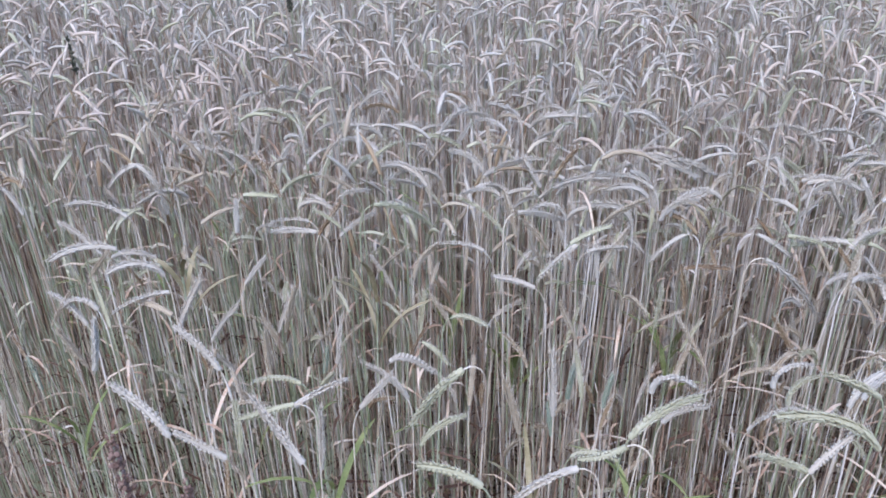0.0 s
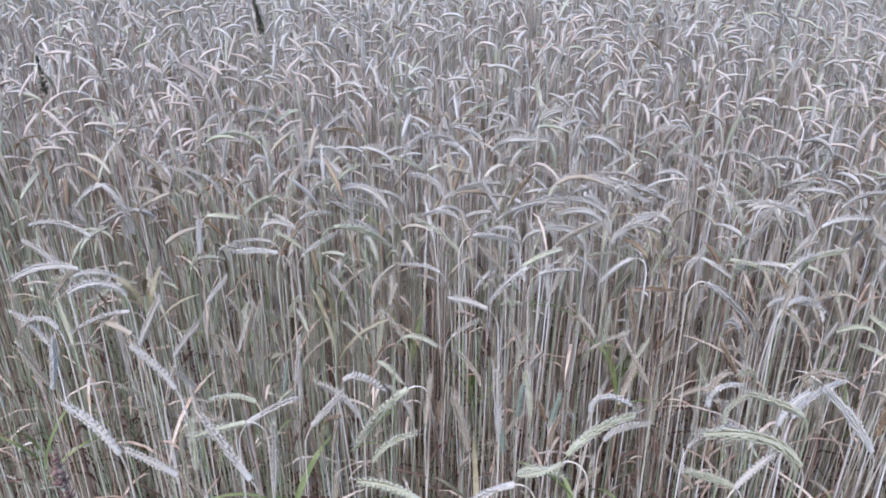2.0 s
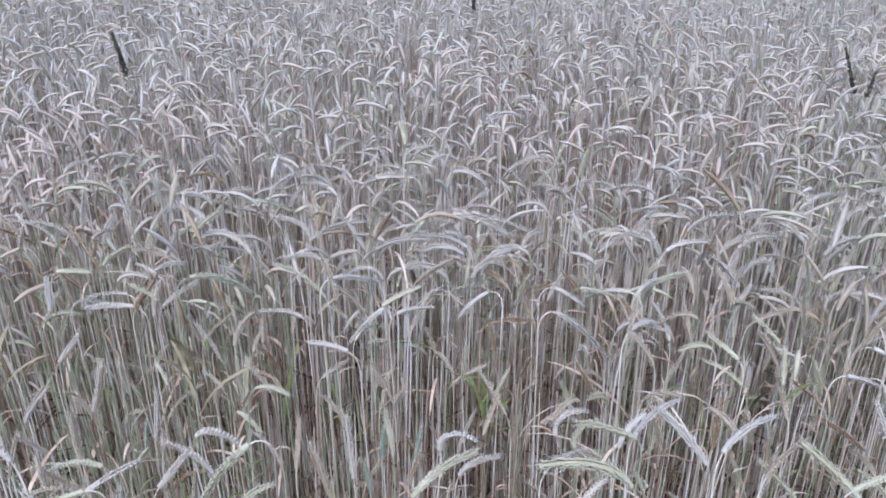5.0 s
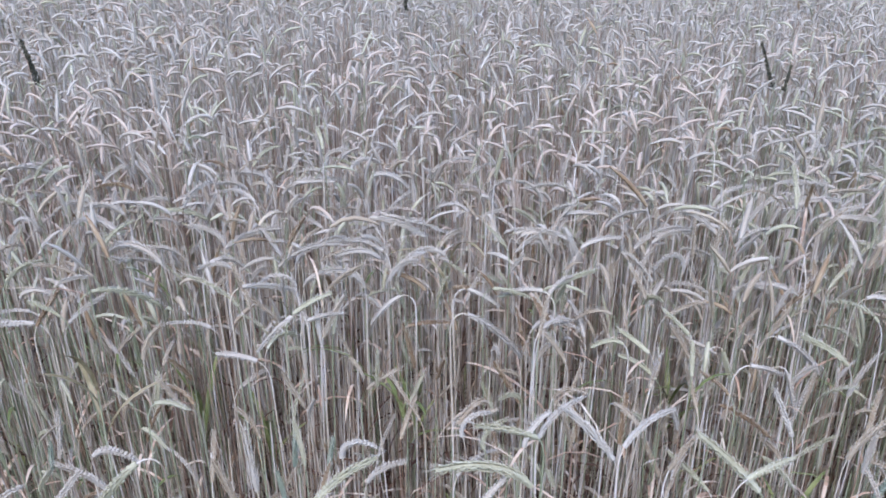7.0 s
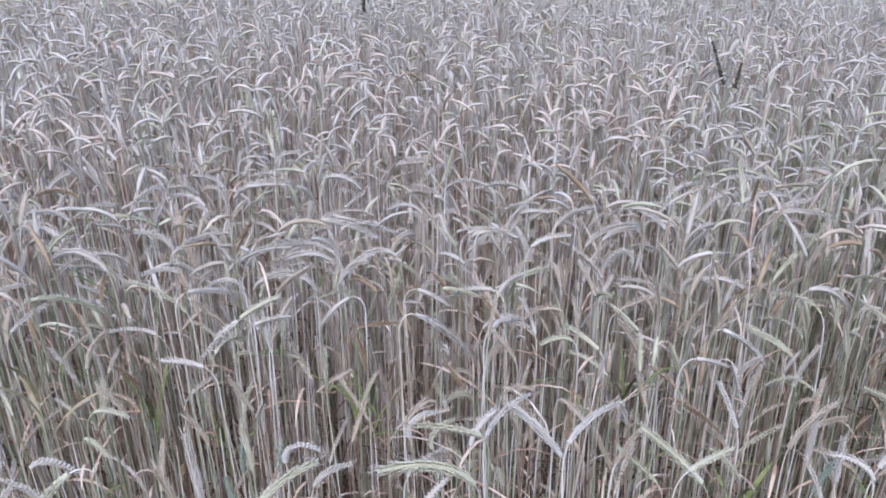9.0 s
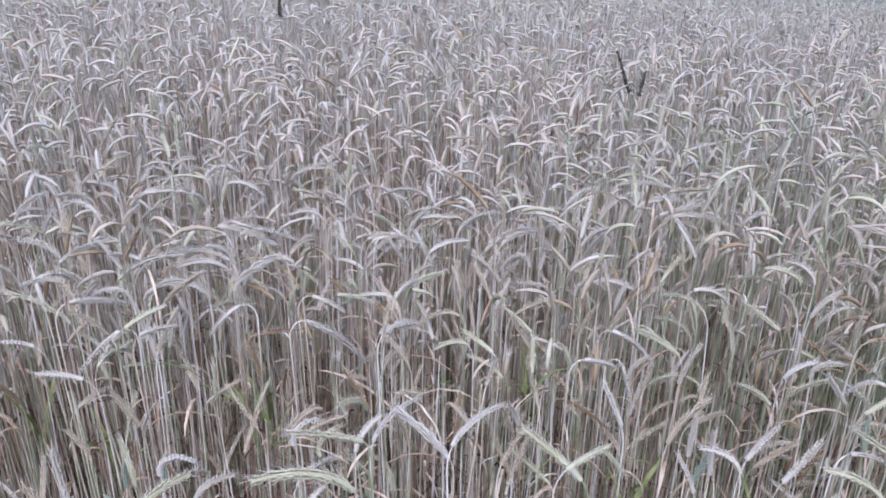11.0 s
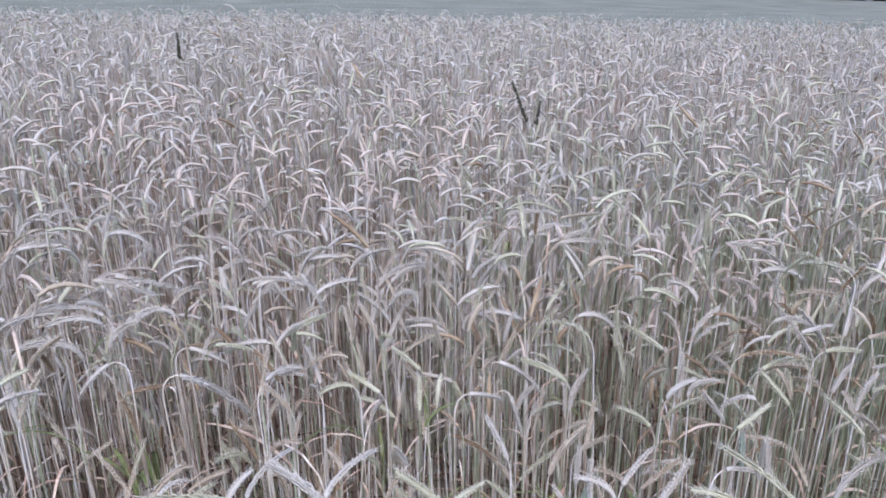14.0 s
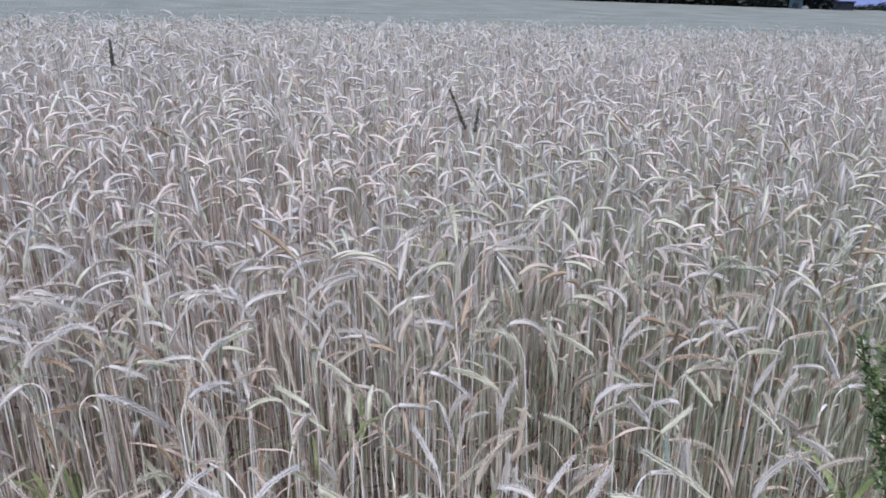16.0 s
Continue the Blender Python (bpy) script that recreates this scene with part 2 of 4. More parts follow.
def blades(heap, root, turn, length, rise, droop, width, slot=0, points=6):
    """N leaves that rise from a stem and arch over."""
    n = len(turn)
    s = np.linspace(0, 1, points)[None, :]
    theta = rise[:, None] + (droop - rise)[:, None] * s
    step = (length / (points - 1))[:, None]
    mid = (theta[:, 1:] + theta[:, :-1]) / 2
    out = np.concatenate([np.zeros((n, 1)), np.cumsum(np.sin(mid) * step, axis=1)], axis=1)
    up = np.concatenate([np.zeros((n, 1)), np.cumsum(np.cos(mid) * step, axis=1)], axis=1)
    line = root[:, None, :] + np.stack([out * np.cos(turn)[:, None], out * np.sin(turn)[:, None], up], axis=-1)
    side = np.stack([-np.sin(turn), np.cos(turn), np.zeros(n)], axis=-1)
    shape = np.sin(np.pi * np.clip(s * 0.9 + 0.1, 0, 1)) ** 0.6
    ribbon(heap, line, width[:, None] * shape, side, slot)


# ---- the ground ----
# The field's edge runs along U; V points into the field.
U, V = np.array([0.972, -0.236]), np.array([0.236, 0.972])
EYE_AT = np.array([0.28, 0.06])


def lie(p):
    """Height of the ground: it climbs from the edge to a low crest, dips behind it and comes level at the far side."""
    v = np.asarray(p)[..., :2] @ V
    return np.interp(v, [1.1, 1.5, 2.0, 2.5, 3.3, 4.5, 6.0, 7.5, 10, 16, 30, 60, 100, 130, 200],
                     [0, 0.03, 0.07, 0.115, 0.17, 0.22, 0.25, 0.22, 0.10, -0.30, -0.80, -0.80, -0.35, -0.12, 0])


def on_ground(x, y, dip=0.0):
    return (x, y, float(lie((x, y))) - dip)


def ground():
    heap = Heap()
    ring = np.concatenate([np.linspace(0, 8, 41), np.linspace(8.5, 20, 20), np.geomspace(22, 200, 24), [400, 1200, 4000]])
    turns = 120
    angle = np.arange(turns) * 2 * np.pi / turns
    rr, aa = np.meshgrid(ring, angle, indexing="ij")
    verts = np.stack([rr * np.cos(aa) + 0.5, rr * np.sin(aa) + 1.5, np.zeros_like(rr)], axis=-1).reshape(-1, 3)
    verts[:, 2] = lie(verts) - 0.012
    for v in verts:
        if abs(v[0]) + abs(v[1]) < 14:
            v[2] += 0.020 * noise.noise(Vector(v) * 1.7) + 0.015 * noise.noise(Vector(v) * 6.0)
    index = np.arange(len(verts)).reshape(len(ring), turns)
    turned = np.roll(index, -1, axis=1)
    heap.add(verts, np.stack([index[:-1], index[1:], turned[1:], turned[:-1]], axis=-1).reshape(-1, 4))
    return tagged(new("ground", heap.mesh("ground", [SOIL])), "dry brown crumbly soil under the standing rye", "ground", kind="structure")


ground()


def scatter(rng, near, far, density, first=-46.0, last=68.0, edge=0.95):
    """Random places in the field between two distances from the standpoint."""
    a, b = radians(first), radians(last)
    n = int(density * (b - a) / 2 * (far ** 2 - near ** 2))
    d = np.sqrt(near ** 2 + (far ** 2 - near ** 2) * rng.random(n))
    az = a + (b - a) * rng.random(n)
    p = EYE_AT + np.stack([d * np.sin(az), d * np.cos(az)], axis=-1)
    return p[p @ V > edge]


def habits(rng, n, tall=1.1, spread=0.06, short=0.28, least=0.08, most=0.42, straight=0.34):
    """Random build of n stalks."""
    kind = rng.random(n)
    upright, arched = kind < straight, kind < straight + 0.36
    neck = np.where(upright, rng.uniform(0.05, 0.75, n), np.where(arched, rng.uniform(0.3, 1.0, n), rng.uniform(0.7, 1.5, n)))
    curl = np.where(upright, rng.uniform(0.0, 0.45, n), np.where(arched, rng.uniform(0.5, 1.5, n), rng.uniform(0.5, 1.5, n)))
    turn = np.where(rng.random(n) < 0.5, rng.normal(0.0, 1.3, n), rng.normal(np.pi, 1.3, n))
    sway = rng.normal(0, 0.038, (n, 2)) - 0.03 * U
    low = rng.random(n) < short
    height = tall + rng.normal(0, spread, n) - np.where(low, least + (most - least) * rng.random(n), 0)
    stiff = low & (rng.random(n) < straight + 0.15)
    neck, curl = np.where(stiff, neck * 0.2, neck), np.where(stiff, curl * 0.3, curl)
    return dict(height=height, turn=turn, neck=neck, tip=np.minimum(neck + curl, 3.0), ear=rng.uniform(0.058, 0.094, n), bow=0.045,
                lean=np.hypot(sway[:, 0], sway[:, 1]), lean_turn=np.arctan2(sway[:, 1], sway[:, 0]))


def crop_band(name, label, places, rng, detail, tall=1.1, spread=0.06):
    """One stretch of standing rye, joined by kind of part: uncountable stalks."""
    n = len(places)
    inner = places @ V > 1.4
    h = habits(rng, n, tall, spread, short=np.where(inner, 0.70, 0.30), least=np.where(inner, 0.02, 0.08), most=np.where(inner, 0.34, 0.44), straight=np.where(inner, 0.32 if detail > 1 else 0.26, 0.56))
    h["ear"] = np.where(~inner & (h["height"] < tall - 0.08), rng.uniform(0.5, 0.8, n), 1.0) * h["ear"] * (rng.uniform(0.8, 1.05, n) if detail == 3 else rng.uniform(0.78, 1.06, n))
    eared = inner | (rng.random(n) < (0.6 if detail == 3 else 1.0))
    h["neck"], h["tip"] = np.where(eared, h["neck"], 0.12 * h["neck"]), np.where(eared, h["tip"], 0.15 * h["tip"])
    if detail == 3:
        h["height"] -= 0.09 * np.clip((1.5 - places @ V) / 0.45, 0, 1) * (tall > 1)
    top = new(name)
    tagged(top, label, "rye crop", kind="stuff")
    stems, ears, awns, leaves = Heap(), Heap(), Heap(), Heap()
    points = {3: (5, 9), 2: (2, 5), 1: (2, 4)}[detail]
    stem, ear, side = stalk_lines(**h, stem_points=points[0], ear_points=points[1])
    root = np.concatenate([places, lie(places)[:, None] - 0.03], axis=1)[:, None, :]
    stem, ear = stem + root, ear + root
    along, into = places @ U, places @ V
    blush = np.clip(0.5 + 0.6 * np.sin(2.3 * along + 1.1) * np.sin(3.1 * into + 0.6 * along) + 0.4 * np.sin(5.3 * along - 3.7 * into), 0, 1)
    tint = np.where(h["height"] < tall - 0.1, np.where(inner, rng.choice([0, 0, 0, 1, 1, 2], n), rng.choice([1, 1, 2], n)), rng.choice([0, 0, 0, 0, 1, 1, 1, 2], n))
    if detail < 3:
        tint = np.where((tint < 3) & (rng.random(n) < np.clip(0.3 + 0.15 * into, 0.4, 0.85)), 0, tint)
    tint = np.where((tint < 2) & inner & (rng.random(n) < np.clip(1.35 - 0.3 * into, 0.0, 0.9) * blush), 3, tint)
    tint = np.where(~inner & (tint == 0) & (rng.random(n) < 0.5), 1, tint)
    green = rng.random(n) < 0.15 + 0.4 * np.clip(-along / 0.4, 0, 1) * np.clip((1.6 - into) / 0.3, 0, 1) + 0.17 * np.clip((1.5 - into) / 0.4, 0, 1) + 0.6 * np.clip((places @ U - 0.5) / 1.1, 0, 1) * np.clip((3.0 - places @ V) / 1.2, 0, 1)
    tint = np.where(green & (rng.random(n) < 0.5), 2, tint)
    brown = rng.random(n) < np.where(inner, 0.01, 0.20) + 0.05 * np.clip((along - 0.7) / 0.6, 0, 1) * np.clip((2.4 - into) / 0.8, 0, 1)
    tint = np.where(brown, 4, tint)
    thick = (1.0 if detail == 3 else 1.25) * rng.uniform(0.0009, 0.0015, n)[:, None] * np.linspace(1.0, 0.6, stem.shape[1])[None, :]
    tube(stems, stem, thick, side, 4 if detail == 3 else 3, slot=np.where(green, 1, np.where(rng.random(n) < 0.08 + 0.28 * blush, 2, 0)))
    plump = rng.uniform(0.56, 0.84, n) if detail == 3 else rng.uniform(0.92, 1.30, n)
    if detail == 3:
        plump = np.where(~inner & (h["ear"] < 0.055), 0.8, 1.0) * plump
        e = np.linspace(0, 1, ear.shape[1])
        tube(ears, ear[eared], 0.0036 * (1 - 0.6 * e)[None, :] * plump[eared, None], side[eared], 5, slot=tint[eared])
        spikelets(ears, awns, ear[eared], side[eared], rng.uniform(0, np.pi, eared.sum()), plump[eared], tint[eared], rng, 13)
    else:
        e = np.linspace(0, 1, ear.shape[1])
        body = (0.0046 if detail == 2 else 0.0049) * np.sin(np.pi * np.clip(0.16 + e * 0.80, 0, 1)) ** 0.6
        tube(ears, ear, body[None, :] * plump[:, None], side, 4 if detail == 2 else 3, 0.8, slot=tint)
        if detail == 2:
            at, along = resample(ear, np.array([0.15, 0.35, 0.55, 0.75, 0.95]))
            for sign in (-1, 1):
                out = unit(along + side[:, None, :] * 0.3 * sign + rng.normal(0, 0.12, at.shape))
                thin = side[:, None, :] * 0.0005
                verts = np.stack([at - thin, at + thin, at + out * 0.035], axis=2)
                awns.add(verts, np.arange(verts.size // 3).reshape(-1, 3))
    part("stems", stems, [STRAW, STRAW_GREEN, STRAW_RED], top, "straw-coloured thin stems", kind="stuff")
    part("ears", ears, [EAR_PALE, EAR_TAN, EAR_GREEN, EAR_ROSY, EAR_BROWN], top, "pale nodding bearded ears", kind="stuff")
    if awns.count:
        part("awns", awns, AWN, top, "fine pale bristles", kind="stuff")
    if detail >= 2:
        pick = rng.integers(0, n, int(n * (1.3 if detail == 3 else 0.3)))
        m = len(pick)
        z = rng.uniform(0.08, 0.98, m) * h["height"][pick]
        share = z / np.maximum(stem[pick, 1, 2], 0.05)
        start = stem[pick, 0] + (stem[pick, 1] - stem[pick, 0]) * np.clip(share, 0, 1)[:, None]
        shade = rng.choice(3, m, p=[0.75, 0.13, 0.12])
        small = rng.random(m) < 0.5
        blades(leaves, start, rng.uniform(0, 6.28, m), np.where(small, rng.uniform(0.02, 0.07, m), rng.uniform(0.06, 0.2, m)), rng.uniform(0.1, 0.7, m), rng.uniform(1.8, 3.0, m), rng.uniform(0.0008, 0.0026, m), shade, 6 if detail == 3 else 4)
        part("leaves", leaves, [LEAF_DRY, LEAF_GREEN, STRAW], top, "withered curled leaves, a few still green", kind="stuff")
    if detail == 3:
        bare = Heap()
        m = int(n * 1.8)
        pick = rng.integers(0, n, m)
        foot = stem[pick, 0] + np.concatenate([rng.normal(0, 0.025, (m, 2)), np.zeros((m, 1))], axis=1)
        head = foot + np.stack([rng.normal(-0.03, 0.04, m), rng.normal(0.01, 0.05, m), rng.uniform(0.6, 1.0, m)], axis=-1)
        line = np.stack([foot, foot * 0.5 + head * 0.5 + np.array([0.008, 0, 0]), head], axis=1)
        tube(bare, line, rng.uniform(0.0007, 0.0012, m)[:, None] * np.array([[1.0, 0.9, 0.6]]), np.tile([1.0, 0.0, 0.0], (m, 1)), 3, slot=rng.choice(3, m, p=[0.55, 0.2, 0.25]))
        part("late_stems", bare, [STRAW, STRAW_GREEN, STRAW_RED], top, "thin late stems without ears", kind="stuff")
        # Low withered leaves, added extra dark so the gaps between stems read as shaded.
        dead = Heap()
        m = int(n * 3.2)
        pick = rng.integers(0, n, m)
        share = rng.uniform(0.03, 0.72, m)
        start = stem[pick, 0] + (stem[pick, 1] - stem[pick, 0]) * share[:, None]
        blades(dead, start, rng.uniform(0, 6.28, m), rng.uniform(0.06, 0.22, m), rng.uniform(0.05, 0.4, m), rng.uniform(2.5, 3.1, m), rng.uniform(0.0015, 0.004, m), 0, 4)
        part("gap_shade_dead_leaves", dead, DEAD_LEAF_SHADE, top, "dead leaves hanging low on the stems, coloured extra dark as shade in the gaps", kind="stuff")
    return top


rng = np.random.default_rng(7)
crop_band("rye_crop", "dense ripe rye with pale arched ears on thin stems", scatter(rng, 0.85, 1.85, 600, -62, 88, edge=0.98), rng, 3, 1.12)
crop_band("rye_crop", "ripe rye with pale nodding ears, farther into the field", scatter(rng, 1.85, 4.8, 720), rng, 2, 1.12)
crop_band("rye_crop", "paler crowded rye behind the first rows", scatter(rng, 1.2, 2.9, 480, -50, 74, edge=1.2), rng, 2, 1.07, 0.09)
far = np.concatenate([scatter(rng, 4.8, 7.5, 480), scatter(rng, 7.5, 10.5, 210)])
crop_band("rye_crop", "ripe rye seen over its pale arched ears on the crest", far[far @ V < 10.2], rng, 1, 1.12, 0.04)
low = np.stack([rng.uniform(-0.95, 2.1, 480), rng.uniform(0.80, 1.32, 480)], axis=-1) @ np.stack([U, V])
crop_band("rye_crop", "shorter mixed rye and late ears along the edge", low, rng, 3, 0.90, 0.08)
wings = (np.stack([rng.uniform(-5, 6, 17000), rng.uniform(0.98, 4.8, 17000)], axis=-1)) @ np.stack([U, V])
away = wings - EYE_AT
bearing, reach = np.degrees(np.arctan2(away[:, 0], away[:, 1])), np.hypot(away[:, 0], away[:, 1])
seen = ((bearing > -46) & (bearing < 68)) | ((reach < 1.85) & (bearing > -62) & (bearing < 88))
crop_band("rye_crop", "ripe rye running on along the edge of the field", wings[~seen & (reach > 0.9)], rng, 1, 1.12)


def greener_strip():
    """Greener upright stalks mixed in along the crest, and the even far field behind the dip."""
    p = scatter(rng, 5.5, 11.5, 20)
    p = p[(p @ V > 7.0) & (p @ V < 10.5)]
    n = len(p)
    h = habits(rng, n, 1.12, 0.04, short=0.2)
    h["neck"], h["tip"] = rng.uniform(0, 0.5, n), rng.uniform(0.2, 1.0, n)
    stem, ear, side = stalk_lines(**h, stem_points=2, ear_points=4)
    root = np.concatenate([p, lie(p)[:, None]], axis=1)[:, None, :]
    top = tagged(new("unripe_rye_crop"), "greener upright rye along the crest of the field", "rye crop", kind="stuff")
    stems, ears = Heap(), Heap()
    tube(stems, stem + root, 0.0018, side, 3)
    tube(ears, ear + root, np.array([[0.004, 0.006, 0.005, 0.001]]), side, 4)
    part("stems", stems, STRAW_GREEN, top, kind="stuff")
    part("ears", ears, FAR_EAR, top, kind="stuff")

    top = tagged(new("distant_crop"), "even grey-green far field in front of dark trees", "crop", kind="stuff")
    q = scatter(rng, 22, 60, 2.5)
    m = len(q)
    h = habits(rng, m, 1.10, 0.05)
    h["neck"], h["tip"] = rng.uniform(0, 0.9, m), rng.uniform(0.2, 1.6, m)
    stem, ear, side = stalk_lines(**h, stem_points=2, ear_points=3)
    root = np.concatenate([q, lie(q)[:, None]], axis=1)[:, None, :]
    far_ears = Heap()
    tube(far_ears, ear + root, np.array([[0.010, 0.014, 0.003]]), side, 3)
    part("ears", far_ears, FAR_EAR, top, kind="stuff")
    heap = Heap()
    vs = np.concatenate([[17.8, 18], np.geomspace(18.5, 134, 90)])
    us = np.linspace(-1, 1, 200)
    grid = np.array([[[*(U * (20 + u * (30 + v * 1.5)) + V * v), 0] for u in us] for v in vs])
    grid[..., 2] = lie(grid) + 1.0
    grid[0, :, 2] -= 1.0
    for line in grid[1:]:
        for q in line:
            q[2] += 0.02 * noise.noise(Vector(q) * 0.5) + 0.012 * noise.noise(Vector(q) * 2.3)
    index = np.arange(grid.shape[0] * grid.shape[1]).reshape(grid.shape[:2])
    heap.add(grid, np.stack([index[:-1, :-1], index[:-1, 1:], index[1:, 1:], index[1:, :-1]], axis=-1).reshape(-1, 4))
    part("canopy", heap, FAR_CROP, top, "even grey-green canopy of the far crop", kind="stuff")


greener_strip()


# ---- single stalks along the field's edge ----
PALE, TAN, GREENISH, BLEACHED, GLAUCOUS = 0, 1, 2, 3, 4
EARS = [EAR_PALE, EAR_TAN, EAR_GREEN, EAR_WHITE, EAR_TEAL]
SAYS = ["ripe rye stalk with a pale bearded ear", "dry rye stalk with a tan bearded ear", "rye stalk with a still greenish bearded ear",
        "ripe rye stalk with a bleached white bearded ear", "unripe rye stalk with a blue-green bearded ear"]
edge_rng = np.random.default_rng(21)


def rye(x, y, z, turn, neck, tip, ear, tint, plump=1.0):
    """One stalk whose ear begins at (x, y, z): the turn it bends to, and the ear's angles from upright at its two ends, in degrees."""
    g = edge_rng
    one = lambda v: np.array([float(v)])
    build = dict(turn=one(radians(turn)), neck=one(radians(neck)), tip=one(radians(tip)), ear=one(ear), lean=one(g.normal(-0.03, 0.03)), lean_turn=one(math.atan2(U[1], U[0]) + g.normal(0, 0.3)), bow=0.055, stem_points=9, ear_points=11)
    stem, line, side = stalk_lines(one(1.0), **build)
    z = z - float(lie((x, y)))
    stem, line, side = stalk_lines(one(1.0 + z - line[0, 0, 2]), **build)
    root = np.array(on_ground(x - line[0, 0, 0], y - line[0, 0, 1]))
    top = new("rye_stalk")
    top.location = root
    arch = "upright" if tip < 45 else "arched" if tip < 125 else "drooping"
    tagged(top, SAYS[tint].replace("bearded", arch + " bearded"), "rye stalk", "rye stalks along the field's edge")
    heap = Heap()
    tube(heap, stem, g.uniform(0.0009, 0.0014) * np.linspace(1.0, 0.62, stem.shape[1])[None, :], side, 6)
    part("stem", heap, STRAW if tint not in (GREENISH, GLAUCOUS) or g.random() < 0.4 else STRAW_GREEN, top)
    husks, awns = Heap(), Heap()
    e = np.linspace(0, 1, line.shape[1])
    fat = one(plump * g.uniform(0.74, 0.94))
    tube(husks, line, 0.0043 * (1 - 0.6 * e)[None, :] * fat[:, None], side, 6)
    spikelets(husks, awns, line, side, one(g.uniform(0, np.pi)), fat, 0, g, max(12, int(ear / 0.0056)))
    body = part("ear", husks, EARS[tint], top)
    part("beard", awns, AWN, body, "fine pale bristles")
    if g.random() < 0.7:
        blade = Heap()
        share = g.uniform(0.25, 0.9)
        start = stem[:, 0] + (stem[:, 1] - stem[:, 0]) * share
        blades(blade, start, one(g.uniform(0, 6.28)), one(g.uniform(0.08, 0.2)), one(g.uniform(0.2, 0.7)), one(g.uniform(1.6, 2.9)), one(g.uniform(0.002, 0.0045)), points=8)
        part("leaf", blade, LEAF_GREEN if tint == GREENISH and g.random() < 0.35 else LEAF_DRY, top)
    return top


rye(-0.200, 0.644, 1.088, -192, 21, 65, 0.072, PALE)
rye(-0.169, 0.692, 1.018, -177, 49, 58, 0.060, PALE)
rye(-0.212, 0.823, 1.034, -186, 21, 53, 0.072, PALE)
rye(-0.318, 0.980, 0.994, 6, 23, 30, 0.085, PALE)
rye(-0.267, 1.129, 0.979, 8, 36, 43, 0.060, PALE)
rye(-0.315, 1.085, 0.901, -21, 26, 44, 0.096, PALE)
rye(-0.385, 0.862, 1.001, -24, 22, 10, 0.083, BLEACHED)
rye(-0.194, 0.966, 0.918, -161, 2, -2, 0.082, TAN)
rye(-0.196, 0.813, 0.917, -11, 7, 2, 0.084, GREENISH)
rye(-0.079, 0.653, 1.051, -193, 33, 31, 0.081, PALE)
rye(-0.094, 0.799, 0.906, 27, 7, 1, 0.095, PALE)
rye(-0.109, 0.764, 1.031, -0, 48, 64, 0.071, PALE)
rye(-0.109, 0.754, 1.040, -162, 93, 101, 0.060, GREENISH)
rye(-0.125, 0.855, 0.992, -180, 55, 116, 0.060, GREENISH)
rye(-0.041, 0.794, 1.006, 8, 37, 41, 0.060, PALE)
rye(-0.014, 0.885, 1.008, -17, 40, 139, 0.063, PALE)
rye(0.010, 0.839, 0.986, -172, 20, 62, 0.074, PALE)
rye(0.075, 0.735, 1.106, -160, 120, 152, 0.083, GREENISH)
rye(0.186, 0.814, 0.985, -178, 4, 4, 0.095, PALE)
rye(0.154, 0.871, 0.909, -166, 13, 19, 0.094, TAN)
rye(0.186, 0.655, 1.050, -170, 94, 143, 0.090, PALE)
rye(0.241, 0.689, 1.050, -201, 142, 113, 0.060, GREENISH)
rye(0.252, 0.719, 1.035, 14, 32, 86, 0.090, GREENISH)
rye(0.091, 0.608, 1.071, -174, 40, 83, 0.063, GREENISH)
rye(0.448, 0.832, 1.021, -9, -18, 96, 0.060, BLEACHED)
rye(0.290, 0.789, 1.042, -23, -15, 126, 0.060, BLEACHED)
rye(0.519, 0.753, 1.070, -160, 54, 66, 0.101, GREENISH)
rye(0.497, 0.698, 1.047, -180, 34, 102, 0.123, GREENISH)
rye(0.424, 0.683, 1.028, -168, 56, 70, 0.070, GREENISH)
rye(0.424, 0.680, 1.029, 21, 42, 61, 0.060, PALE)
rye(0.485, 0.856, 0.978, 12, -23, 96, 0.060, GREENISH)
rye(0.522, 0.798, 1.021, 23, 6, 84, 0.060, BLEACHED)
rye(-0.461, 1.178, 1.068, -184, 46, 109, 0.103, PALE)
rye(-0.421, 1.044, 1.078, -163, 58, 125, 0.094, PALE)
rye(-0.435, 1.058, 1.058, -2, 55, 115, 0.069, PALE)
rye(-0.354, 1.035, 1.042, -156, 19, 125, 0.086, PALE)
rye(-0.323, 0.974, 1.050, -159, 79, 125, 0.079, PALE)
rye(-0.313, 0.949, 1.029, -200, 65, 93, 0.060, TAN)
rye(-0.434, 0.952, 1.009, -198, 31, 71, 0.067, PALE)
rye(-0.413, 0.948, 1.036, -193, 27, 148, 0.060, PALE)
rye(-0.323, 1.436, 1.058, -155, 17, 72, 0.085, PALE)
rye(-0.452, 1.492, 1.099, -2, 17, 174, 0.073, PALE)
rye(-0.366, 1.444, 1.056, -172, 21, 81, 0.083, PALE)
rye(-0.506, 1.358, 1.088, -189, 98, 147, 0.097, PALE)
rye(-0.463, 1.327, 1.056, -178, 126, 119, 0.060, PALE)
rye(-0.397, 1.372, 1.071, -185, 114, 117, 0.065, TAN)
rye(-0.290, 1.189, 1.040, -7, -0, 5, 0.060, PALE)
rye(-0.180, 1.223, 1.047, -174, 69, 108, 0.062, PALE)
rye(-0.155, 1.164, 1.055, -175, 75, 100, 0.072, PALE)
rye(-0.061, 1.152, 1.110, 22, 89, 141, 0.110, GREENISH)
rye(0.145, 1.213, 1.036, -169, 25, 64, 0.102, GREENISH)
rye(0.038, 1.365, 1.069, -157, 34, 123, 0.113, PALE)
rye(0.160, 1.150, 1.104, 20, 92, 119, 0.084, PALE)
